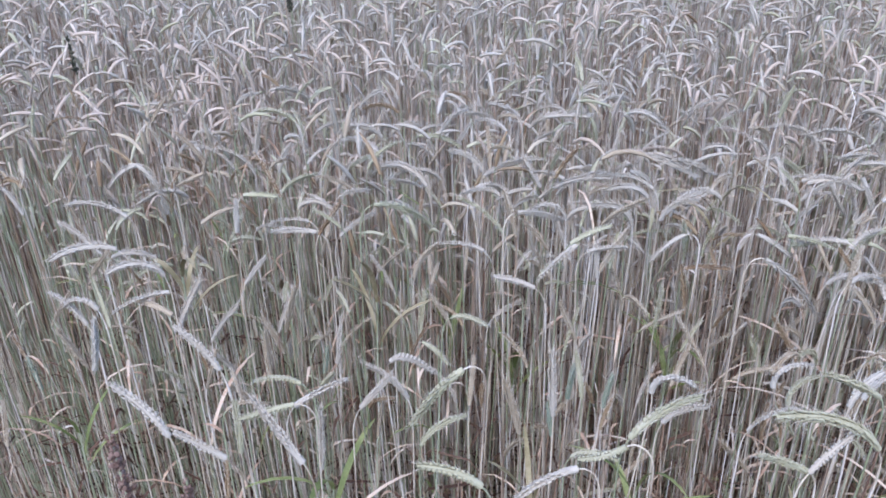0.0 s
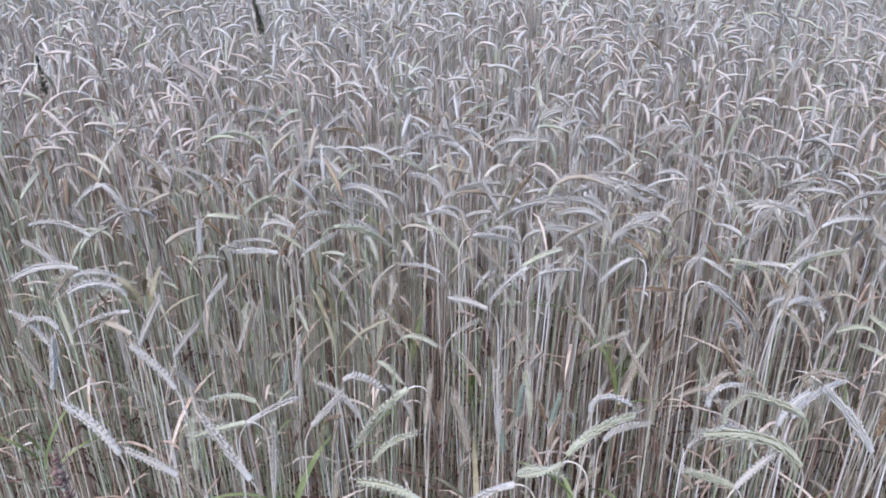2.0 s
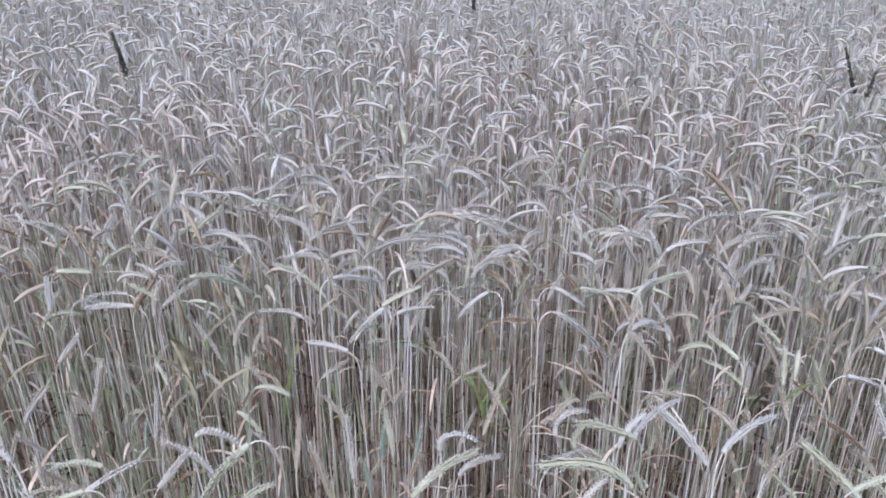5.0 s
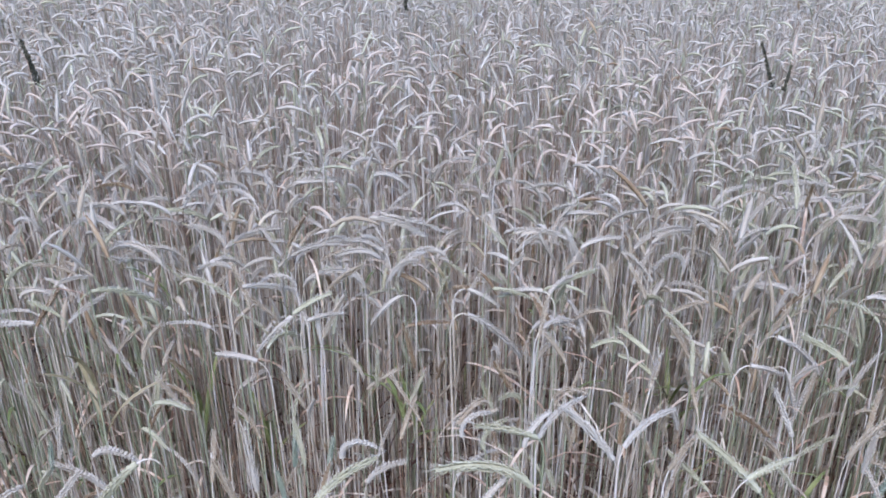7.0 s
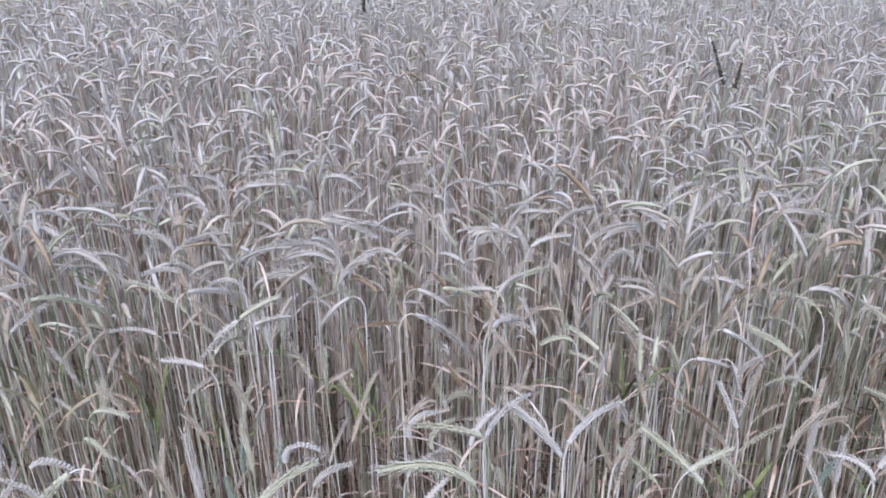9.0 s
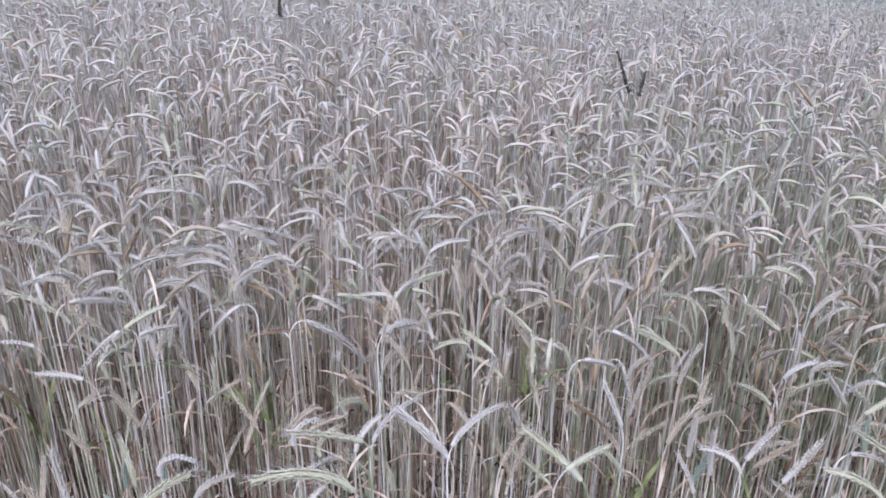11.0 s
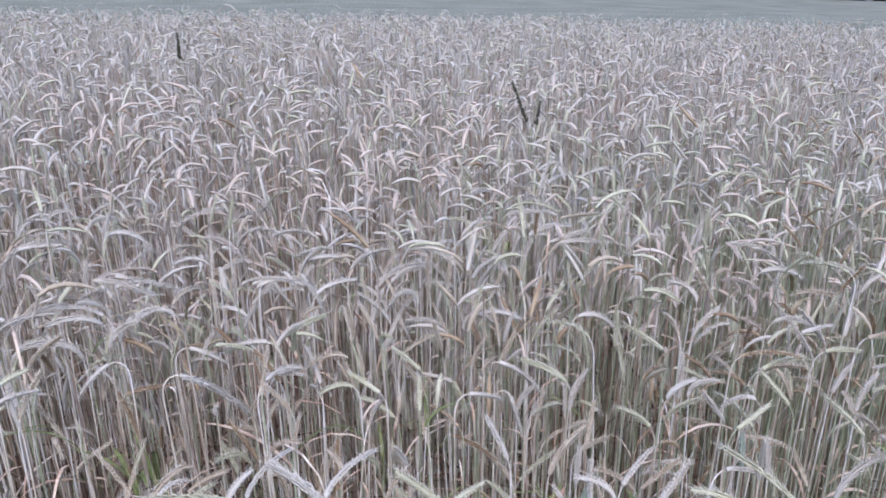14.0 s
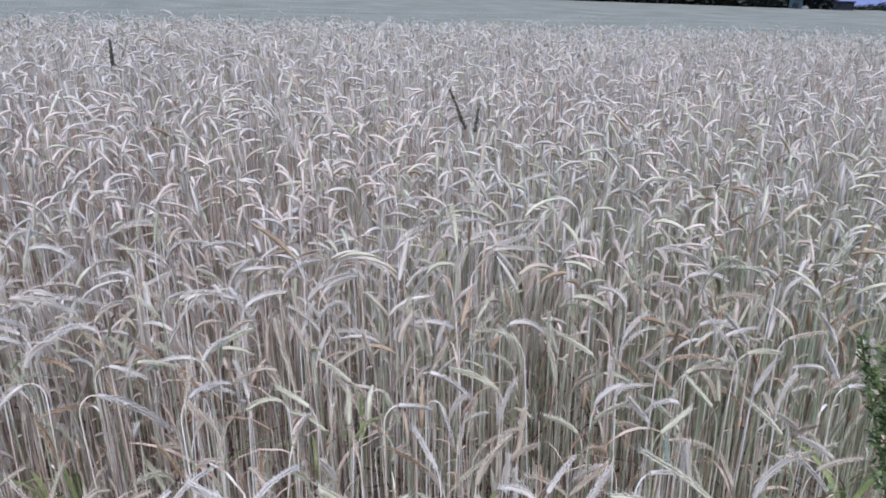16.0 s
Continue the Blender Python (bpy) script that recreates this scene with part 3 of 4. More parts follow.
rye(0.236, 1.044, 1.100, -154, 112, 136, 0.071, PALE)
rye(0.238, 1.100, 1.075, 10, 52, 79, 0.068, GREENISH)
rye(0.260, 1.078, 1.074, -16, 59, 87, 0.060, PALE)
rye(0.245, 1.327, 1.062, 20, 39, 95, 0.103, PALE)
rye(0.393, 1.281, 1.077, -155, 38, 103, 0.095, PALE)
rye(0.360, 1.229, 1.048, -158, 14, 102, 0.111, PALE)
rye(0.404, 1.098, 1.095, -175, 114, 148, 0.065, PALE)
rye(0.420, 1.231, 1.065, 12, 1, 98, 0.071, PALE)
rye(0.423, 1.376, 1.126, -14, 98, 112, 0.113, PALE)
rye(0.426, 1.519, 1.043, 18, 10, 70, 0.103, PALE)
rye(0.496, 1.029, 1.091, 5, 118, 149, 0.130, PALE)
rye(0.520, 1.120, 1.088, -10, 107, 134, 0.061, PALE)
rye(0.633, 1.078, 1.097, -201, 81, 117, 0.066, PALE)
rye(0.654, 1.102, 1.077, 19, 26, 106, 0.065, PALE)
rye(0.616, 1.018, 1.066, 26, 64, 121, 0.065, PALE)
rye(0.660, 1.282, 1.110, -20, 53, 119, 0.088, PALE)
rye(-0.028, 1.088, 0.918, 17, -3, 83, 0.060, TAN)
rye(0.109, 1.122, 1.049, -183, 54, 105, 0.066, PALE)
rye(0.002, 1.133, 0.996, -17, 12, 53, 0.079, TAN)
rye(0.181, 1.042, 1.031, -189, 64, 91, 0.060, PALE)
rye(-0.110, 1.032, 0.899, 15, 11, 7, 0.082, PALE)
rye(0.246, 1.031, 0.952, -160, 22, 22, 0.073, TAN)
rye(0.279, 1.077, 1.031, -202, 10, 6, 0.060, PALE)
rye(-0.245, 1.328, 1.056, 7, 36, 86, 0.075, GREENISH)
rye(-0.199, 1.252, 1.059, -22, 32, 113, 0.063, PALE)
rye(-0.007, 1.485, 1.116, 12, 82, 131, 0.089, GREENISH)
rye(0.151, 1.382, 1.088, -8, 48, 93, 0.078, PALE)
rye(0.102, 1.264, 1.098, 21, 61, 151, 0.063, PALE)
rye(0.636, 0.751, 1.042, 15, 33, 93, 0.088, BLEACHED)
rye(0.653, 0.807, 0.977, 170, 32, 50, 0.110, BLEACHED)
rye(0.551, 0.821, 1.015, 16, 25, 86, 0.084, BLEACHED)
rye(0.713, 0.764, 0.987, -20, 18, 31, 0.070, TAN)
rye(0.788, 0.687, 1.006, 148, 42, 58, 0.100, GREENISH)
rye(0.761, 0.678, 1.036, -5, 54, 68, 0.060, GREENISH)
rye(0.924, 0.808, 0.980, 146, 20, 27, 0.077, BLEACHED)
rye(1.034, 1.040, 0.999, -26, 28, 22, 0.069, TAN)
rye(1.102, 0.927, 1.005, 165, 41, 75, 0.095, GREENISH)
rye(0.905, 0.901, 1.040, -4, 99, 120, 0.060, PALE)
rye(0.871, 1.021, 1.028, 152, 42, 53, 0.060, GREENISH)
rye(0.792, 0.999, 1.014, 147, 50, 66, 0.060, GREENISH)
rye(0.854, 1.135, 1.020, 9, 20, 35, 0.062, PALE)
rye(0.864, 1.153, 1.063, 160, 25, 59, 0.073, PALE)
rye(0.834, 1.160, 1.056, 14, 15, 35, 0.068, PALE)
rye(0.921, 1.151, 1.089, 191, -3, 159, 0.086, PALE)
rye(1.003, 1.062, 1.087, -16, 68, 125, 0.080, PALE)
rye(0.732, 1.257, 1.132, -12, 147, 156, 0.083, PALE)
rye(0.753, 1.218, 1.106, -9, 43, 100, 0.078, PALE)
rye(0.671, 1.119, 1.082, -2, 55, 80, 0.077, GREENISH)
rye(0.904, 1.240, 1.099, -5, 41, 99, 0.078, PALE)
rye(1.012, 1.333, 1.116, -7, 44, 117, 0.086, PALE)
rye(1.071, 1.225, 1.088, -4, 22, 93, 0.076, PALE)
rye(1.237, 1.356, 1.076, 13, 9, 70, 0.087, PALE)
rye(0.324, 0.830, 0.965, -10, 23, 86, 0.064, PALE)
rye(0.947, 0.729, 1.001, -25, 13, 45, 0.092, TAN)
rye(0.972, 0.668, 0.991, 170, 4, 6, 0.069, PALE)
rye(0.967, 0.616, 1.038, 145, 18, 110, 0.060, PALE)
rye(0.924, 0.639, 0.997, 148, 20, 34, 0.060, PALE)
rye(1.003, 0.642, 1.028, 3, 29, 56, 0.060, PALE)
rye(1.023, 0.598, 1.023, -21, 28, 24, 0.074, PALE)
rye(1.102, 0.526, 1.037, 161, 39, 83, 0.092, GREENISH)
rye(1.178, 0.525, 1.033, 133, 47, 71, 0.110, GREENISH)
rye(1.193, 0.582, 1.026, 154, 4, 8, 0.060, PALE)
rye(1.252, 0.724, 1.019, 163, 37, 38, 0.060, PALE)
rye(1.213, 0.760, 1.046, -46, -4, 92, 0.060, PALE)
rye(1.259, 0.679, 1.076, 164, 58, 146, 0.060, PALE)
rye(1.217, 0.662, 1.046, -15, 51, 52, 0.060, GREENISH)
rye(1.359, 0.698, 1.033, 136, 39, 46, 0.065, GREENISH)
rye(1.334, 0.735, 1.080, -15, 54, 94, 0.073, GREENISH)
rye(1.482, 0.849, 1.085, -23, 53, 134, 0.069, PALE)
rye(1.586, 0.824, 1.041, 168, 39, 44, 0.087, PALE)
rye(1.376, 0.928, 1.042, -29, 14, 52, 0.070, PALE)
rye(1.294, 0.916, 1.035, 169, 49, 60, 0.091, GREENISH)
rye(1.158, 0.984, 1.093, -9, 69, 150, 0.083, PALE)
rye(1.426, 0.983, 1.078, 134, 7, 105, 0.074, PALE)
rye(1.597, 1.090, 1.136, -44, 71, 135, 0.123, PALE)
rye(1.579, 0.979, 1.118, -13, 66, 129, 0.100, PALE)
rye(1.625, 1.220, 1.088, 2, 14, 57, 0.085, PALE)
rye(1.498, 1.003, 1.051, 146, 33, 34, 0.080, TAN)
rye(1.124, 0.740, 1.027, 156, 41, 77, 0.060, GREENISH)
rye(1.360, 0.492, 1.015, 157, 32, 53, 0.088, PALE)
rye(1.279, 0.539, 0.998, -37, 5, 46, 0.081, PALE)
rye(1.419, 0.528, 1.027, 145, 48, 71, 0.060, PALE)
rye(1.383, 0.522, 1.021, -37, 44, 78, 0.060, TAN)
rye(1.653, 0.672, 1.001, 145, 19, 35, 0.089, BLEACHED)
rye(1.570, 0.614, 1.060, -23, 77, 134, 0.060, PALE)
rye(1.423, 0.614, 1.014, 142, 38, 56, 0.083, GREENISH)
rye(1.543, 0.814, 1.033, 146, 32, 43, 0.091, PALE)
rye(1.502, 0.806, 1.079, -14, 67, 89, 0.062, PALE)
rye(1.369, 0.768, 1.053, -52, 47, 87, 0.070, TAN)
rye(1.478, 0.666, 1.014, -24, -1, 37, 0.071, PALE)
rye(1.583, 0.670, 1.063, 164, 68, 99, 0.060, PALE)
rye(1.774, 0.770, 1.025, 142, 25, 42, 0.073, PALE)
rye(1.197, 0.597, 1.012, 138, 4, -1, 0.060, PALE)
rye(-0.083, 1.509, 1.103, 182, 30, 130, 0.096, PALE)
rye(-0.078, 1.429, 1.092, 153, 32, 130, 0.114, PALE)
rye(0.014, 1.304, 1.082, 150, 31, 139, 0.133, PALE)
rye(-0.069, 1.570, 1.087, -17, 18, 107, 0.081, PALE)
rye(0.116, 1.388, 1.075, 177, 11, 95, 0.083, PALE)
rye(0.166, 1.526, 1.112, 146, 39, 117, 0.083, PALE)
rye(0.063, 1.537, 1.073, -23, 29, 36, 0.069, PALE)
rye(0.221, 1.631, 1.092, -22, 40, 97, 0.142, PALE)
rye(0.138, 1.254, 1.088, 184, 42, 124, 0.064, PALE)
rye(0.214, 1.315, 1.060, -17, 37, 90, 0.134, PALE)
rye(0.242, 1.198, 1.074, 185, 8, 148, 0.077, PALE)
rye(0.251, 1.302, 1.101, 149, 62, 113, 0.060, PALE)
rye(0.217, 1.342, 1.070, 158, 29, 37, 0.060, PALE)
rye(0.118, 1.368, 1.080, -6, 46, 80, 0.087, PALE)
rye(-0.130, 1.242, 1.013, 6, 45, 66, 0.076, PALE)
rye(-0.066, 1.239, 0.946, -16, 34, 53, 0.084, TAN)
rye(-0.157, 1.403, 1.035, -28, 33, 32, 0.073, PALE)
rye(0.388, 1.378, 1.122, -33, 82, 114, 0.116, PALE)
rye(0.398, 1.276, 1.097, 168, 47, 111, 0.096, PALE)
rye(0.404, 1.224, 1.062, -30, 10, 80, 0.077, PALE)
rye(0.507, 1.256, 1.092, 182, 39, 135, 0.074, PALE)
rye(0.590, 1.441, 1.103, 184, 29, 125, 0.073, PALE)
rye(0.654, 1.292, 1.111, -30, 60, 100, 0.076, PALE)
rye(0.603, 1.403, 1.098, -25, 55, 68, 0.060, PALE)
rye(0.792, 1.502, 1.095, 182, 28, 86, 0.072, PALE)
rye(0.756, 1.355, 1.057, -6, -19, 55, 0.093, PALE)
rye(0.871, 1.377, 1.102, 182, 47, 140, 0.074, TAN)
rye(0.634, 1.083, 1.098, 158, 92, 119, 0.074, GREENISH)
rye(0.559, 1.103, 1.095, -33, 78, 105, 0.064, GREENISH)
rye(0.634, 1.055, 1.040, -24, 32, 125, 0.063, PALE)
rye(1.261, 1.334, 1.118, 1, 57, 108, 0.113, PALE)
rye(1.321, 1.164, 1.056, -25, 16, 16, 0.062, TAN)
rye(0.667, 1.564, 1.092, -34, 19, 78, 0.083, PALE)
rye(0.768, 1.489, 1.099, 150, -0, 102, 0.078, PALE)
rye(0.636, 1.306, 1.110, -30, 58, 101, 0.087, PALE)
rye(0.767, 1.363, 1.114, -30, 60, 95, 0.073, PALE)
rye(0.878, 1.256, 1.081, -4, 31, 102, 0.116, PALE)
rye(0.973, 1.354, 1.103, -44, 35, 105, 0.094, PALE)
rye(1.052, 1.271, 1.099, 129, 40, 101, 0.099, PALE)
rye(1.143, 1.427, 1.100, -3, 26, 96, 0.092, PALE)
rye(0.855, 1.346, 1.092, -6, 34, 95, 0.092, PALE)
rye(0.626, 1.088, 1.022, -1, 36, 119, 0.074, PALE)
rye(1.196, 1.376, 1.069, -29, 11, 51, 0.084, PALE)
rye(1.289, 1.289, 1.112, -3, 75, 81, 0.101, PALE)
rye(1.527, 1.210, 1.112, 176, 30, 164, 0.112, PALE)
rye(1.780, 0.990, 1.094, 140, 31, 104, 0.078, GREENISH)
rye(1.818, 0.946, 1.087, 167, 44, 76, 0.067, PALE)
rye(1.775, 0.900, 1.076, -8, 22, 89, 0.071, PALE)
rye(1.890, 0.913, 1.097, -17, 50, 90, 0.060, PALE)
rye(1.490, 0.748, 1.074, -25, 68, 107, 0.060, GREENISH)
rye(1.467, 0.704, 1.027, -37, 8, 31, 0.060, PALE)
rye(1.622, 0.766, 1.066, -34, 62, 80, 0.060, TAN)
rye(-0.497, 1.320, 1.105, -15, 117, 181, 0.106, PALE)
rye(-0.350, 1.546, 1.041, -24, 13, 17, 0.087, PALE)
rye(-0.270, 1.420, 1.059, 3, 7, 41, 0.064, PALE)
rye(-0.269, 1.481, 1.107, -12, 23, 177, 0.060, PALE)
rye(-0.170, 1.494, 1.061, 15, -7, 37, 0.066, PALE)
rye(-0.282, 1.224, 1.091, -25, 71, 90, 0.070, GREENISH)
rye(-0.350, 1.723, 1.138, 19, 71, 164, 0.140, PALE)
rye(-0.424, 1.703, 1.110, 9, 29, 95, 0.060, PALE)
rye(-0.599, 1.632, 1.126, 21, 77, 130, 0.066, PALE)
rye(-0.693, 1.945, 1.150, 19, 161, 184, 0.099, PALE)
rye(-0.020, 1.855, 1.156, 19, 147, 131, 0.060, TAN)
rye(0.374, 1.678, 1.127, 3, 18, 130, 0.079, PALE)
rye(0.255, 1.588, 1.127, -26, 72, 89, 0.087, PALE)
rye(0.334, 1.554, 1.138, 11, 141, 182, 0.060, GREENISH)
rye(0.412, 1.595, 1.133, -18, 49, 147, 0.091, PALE)
rye(0.554, 1.685, 1.101, -12, 30, 92, 0.116, PALE)
rye(0.367, 1.464, 1.066, 7, -0, 10, 0.066, PALE)
rye(0.620, 1.444, 1.135, -0, 95, 173, 0.060, PALE)
rye(0.684, 1.256, 1.121, -6, 152, 144, 0.060, PALE)
rye(0.361, 1.296, 1.119, 21, 86, 158, 0.064, PALE)
rye(1.045, 1.587, 1.118, 4, 5, 85, 0.060, TAN)
rye(1.354, 1.802, 1.108, -30, 8, 72, 0.102, PALE)
rye(1.436, 1.715, 1.140, -34, 52, 84, 0.091, PALE)
rye(1.483, 1.633, 1.127, -3, 22, 95, 0.083, PALE)
rye(1.610, 1.662, 1.134, -23, 46, 82, 0.090, PALE)
rye(1.808, 1.657, 1.179, -7, 105, 157, 0.087, PALE)
rye(1.511, 1.452, 1.141, -29, 66, 107, 0.099, PALE)
rye(1.308, 1.496, 1.134, -37, 54, 123, 0.120, GREENISH)
rye(1.265, 1.352, 1.140, -20, 147, 161, 0.073, PALE)
rye(1.362, 1.364, 1.138, -5, 82, 95, 0.100, TAN)
rye(1.300, 1.268, 1.118, -39, 66, 100, 0.102, PALE)
rye(1.780, 1.462, 1.150, -7, 65, 130, 0.100, PALE)
rye(1.777, 1.260, 1.142, 0, 86, 173, 0.082, PALE)
rye(1.849, 1.297, 1.147, -6, 105, 178, 0.086, GREENISH)
rye(1.878, 1.308, 1.148, -5, 93, 177, 0.088, PALE)
rye(1.950, 1.510, 1.149, -47, 63, 107, 0.138, GREENISH)
rye(2.108, 1.605, 1.181, -15, 85, 153, 0.103, PALE)
rye(1.754, 1.084, 1.089, -3, -13, 15, 0.060, PALE)
rye(1.281, 1.223, 1.130, -45, 132, 146, 0.082, PALE)
rye(0.977, 1.073, 1.062, -39, -10, 156, 0.088, PALE)
rye(1.047, 1.048, 1.036, -39, 4, 24, 0.060, PALE)
rye(0.990, 1.058, 0.993, -25, 8, 37, 0.065, TAN)
rye(0.992, 0.964, 1.045, -31, 100, 147, 0.087, PALE)
rye(1.098, 0.905, 0.964, -28, 5, 28, 0.083, PALE)
rye(0.924, 0.998, 1.007, -13, 159, 162, 0.070, GREENISH)
rye(1.019, 0.940, 0.965, -53, 7, 47, 0.060, PALE)
rye(0.993, 0.924, 1.002, -50, 159, 166, 0.074, PALE)
rye(1.028, 0.774, 0.929, -46, -0, 5, 0.071, PALE)
rye(1.225, 0.815, 1.009, -46, 17, 63, 0.060, BLEACHED)
rye(1.418, 0.779, 1.040, -49, 121, 170, 0.060, TAN)
rye(1.182, 0.641, 1.000, -2, 94, 126, 0.081, PALE)
rye(0.277, 0.941, 0.899, 20, 6, 12, 0.055, GLAUCOUS)
rye(-0.136, 1.062, 0.857, 10, 4, 10, 0.050, GLAUCOUS)
rye(-0.649, 1.135, 0.753, 160, 10, 16, 0.065, GLAUCOUS)
rye(0.229, 0.953, 0.903, 0, 4, 10, 0.060, GLAUCOUS)
rye(0.984, 0.708, 0.938, -20, 15, 21, 0.070, GLAUCOUS)
rye(1.252, 0.673, 0.965, 150, 5, 11, 0.060, GLAUCOUS)
rye(0.212, 0.957, 0.832, 170, 5, 11, 0.060, GLAUCOUS)

# Lower stalks between them: a dozen builds, set out anew along the edge.
lower = []
for i in range(12):
    bend = edge_rng.uniform(2, 40)
    lower.append(rye(-0.9 + 0.25 * i, edge_rng.uniform(0.72, 0.95) + (0.9 - 0.25 * i) * 0.243, edge_rng.uniform(0.62, 0.86), edge_rng.uniform(0, 360), bend, bend + edge_rng.uniform(2, 30), edge_rng.uniform(0.055, 0.085), int(edge_rng.choice([TAN, TAN, GREENISH]))))
for i in range(20):
    along, into = edge_rng.uniform(-0.75, 1.9), 0.66 + 0.40 * edge_rng.random() ** 0.6
    spot = U * along + V * into
    copy_thing(lower[i % 12], Matrix.Translation(on_ground(spot[0], spot[1])) @ Matrix.Rotation(edge_rng.normal(0, 0.5), 4, "Z") @ Matrix.Diagonal((1, 1, edge_rng.uniform(0.8, 1.12), 1)))


# ---- weeds among the rye ----
def seeds(heap, line, reach, size, count, g, whorls=0):
    """Small seeds crowded round a line (K, 3), gathered in whorls where the head is broken up."""
    ts = np.sort(g.random(count))
    if whorls:
        ts = np.sort(np.clip((np.floor(ts * whorls) + 0.5 + g.normal(0, 0.2, count)) / whorls, 0, 1))
    at, along = resample(line[None], ts)
    off = unit(g.normal(0, 1, (1, count, 3)))
    spread = (0.6 + 0.5 * np.abs(np.sin(ts * 17.0 + g.uniform(0, 6)))) * (1.15 - 0.8 * ts)
    at = at + off * reach * (0.2 + 0.8 * g.random((1, count, 1))) * spread[None, :, None]
    a, b = unit(along + off * 0.8), unit(np.cross(along, off))
    c = np.cross(a, b)
    s = size * g.uniform(0.6, 1.3, (1, count, 1))
    verts = np.stack([at - a * s, at + b * s * 0.6, at + c * s * 0.6, at - b * s * 0.6, at - c * s * 0.6, at + a * s], axis=2)
    index = np.arange(count * 6).reshape(count, 6)
    heap.add(verts, np.concatenate([index[:, [0, p, q]] for p, q in ((2, 1), (3, 2), (4, 3), (1, 4))] + [index[:, [5, p, q]] for p, q in ((1, 2), (2, 3), (3, 4), (4, 1))]))


def seed_weed(x, y, spikes, mat, label, reach=0.0055, size=0.0048, count=300):
    """A weed with bare stems and dense seed heads: spikes of (top offset x, y, height, length of the head, lean)."""
    g = edge_rng
    top = tagged(new("seed_weed"), label, "weed")
    top.location = on_ground(x, y)
    for ox, oy, height, long, lean in spikes:
        height -= top.location.z
        s = np.linspace(0, 1, 9)[:, None]
        line = np.concatenate([ox * s ** 1.5 + 2.2 * lean * np.clip(s - 0.85, 0, 1), oy * s ** 1.5, height * s], axis=1)
        heap = Heap()
        tube(heap, line[None], 0.0016 * np.linspace(1, 0.5, 9)[None, :], np.array([[1.0, 0, 0]]), 5)
        part("stem", heap, STRAW_GREEN, top)
        head = Heap()
        upper = np.array([line[-1] + (line[-2] - line[-1]) * k * long / (height / 8) for k in np.linspace(1, 0, 7)])
        seeds(head, upper, reach, size, int(count * min(1.0, long / 0.1)), g, max(4, int(long / 0.011)))
        part("seed_head", head, mat, top, "dense dark seed head")
    return top


seed_weed(1.612, 1.996, [(0.083, 0.03, 1.362, 0.13, -0.32), (0.05, -0.01, 1.30, 0.07, 0.03)], WEED_DARK, "dark green weed with a leaning seed head above the rye", 0.0075, 0.0044, 230)
seed_weed(0.728, 3.19, [(0, 0, 1.435, 0.10, -0.01)], WEED_DARK, "single dark weed spike standing above the rye", 0.0095, 0.005, 220)
seed_weed(-0.338, 2.05, [(-0.01, 0.01, 1.362, 0.10, -0.11)], WEED_DARK, "dark weed with a leaning seed head in the rye", 0.0085, 0.0046, 230)
seed_weed(-0.735, 1.66, [(0.01, -0.03, 1.265, 0.075, -0.03)], WEED_DARK, "dark weed with one seed head in the rye", 0.0065, 0.0042, 120)
seed_weed(-0.145, 0.47, [(-0.012, 0.02, 1.225, 0.10, -0.02), (0.02, 0.015, 1.19, 0.09, 0.03), (0.0, -0.01, 1.17, 0.08, -0.03)], DOCK_RED, "reddish brown dock with loose seed heads", 0.010, 0.003, 170)


def leafy_weed(x, y, shoots, label):
    """A bushy weed: shoots of (height where it leaves the stem, reach, turn, height of its tip, leaves), with small narrow leaves."""
    g = edge_rng
    top = tagged(new("leafy_weed"), label, "weed")
    top.location = on_ground(x, y)
    for foot, out, turn, tall, m in shoots:
        turn = radians(turn)
        s = np.linspace(0, 1, 9)[:, None]
        bend = 2.0 if foot == 0 else 1.3
        line = np.concatenate([out * math.cos(turn) * s ** bend, out * math.sin(turn) * s ** bend, foot + (tall - foot) * s ** 0.9], axis=1)
        line[1:] += g.normal(0, 0.003, (8, 3))
        heap = Heap()
        tube(heap, line[None], (0.0035 if foot == 0 else 0.0018) * np.linspace(1, 0.35, 9)[None, :], np.array([[0.3, 1.0, 0.1]]), 5)
        shoot = part("shoot", heap, WEED_GREEN, top)
        leaves = Heap()
        first = 0.72 if foot == 0 else 0.35
        ts = first + (1 - first) * g.random(m)
        at, _ = resample(line[None], ts)
        clump = 0.006 + 0.010 * np.abs(np.sin(ts * 23 + g.uniform(0, 6)))[:, None]
        at = at[0] + g.normal(0, 1, (m, 3)) * clump * (1.25 - ts[:, None] ** 3)
        blades(leaves, at, g.uniform(0, 6.28, m), g.uniform(0.006, 0.015, m), g.uniform(0.2, 1.3, m), g.uniform(1.0, 2.6, m), g.uniform(0.0016, 0.0036, m), points=4)
        seeds(leaves, line[-4:], 0.014, 0.0030, 90, g)
        part("foliage", leaves, WEED_GREEN, shoot, kind="stuff")
    return top


leafy_weed(1.446, 0.307, [(0.0, 0.245, 151, 1.308, 180), (0.85, 0.225, 150, 1.262, 460), (0.80, 0.208, 152, 1.215, 400), (0.85, 0.205, 148, 1.275, 440), (0.80, 0.185, 150, 1.25, 420),
                          (0.75, 0.190, 154, 1.16, 90), (0.70, 0.16, 148, 1.14, 200), (0.85, 0.240, 151, 1.04, 40), (0.60, 0.10, 150, 1.05, 80), (0.66, 0.05, 300, 1.17, 200)], "bushy dark green weed at the field's edge")


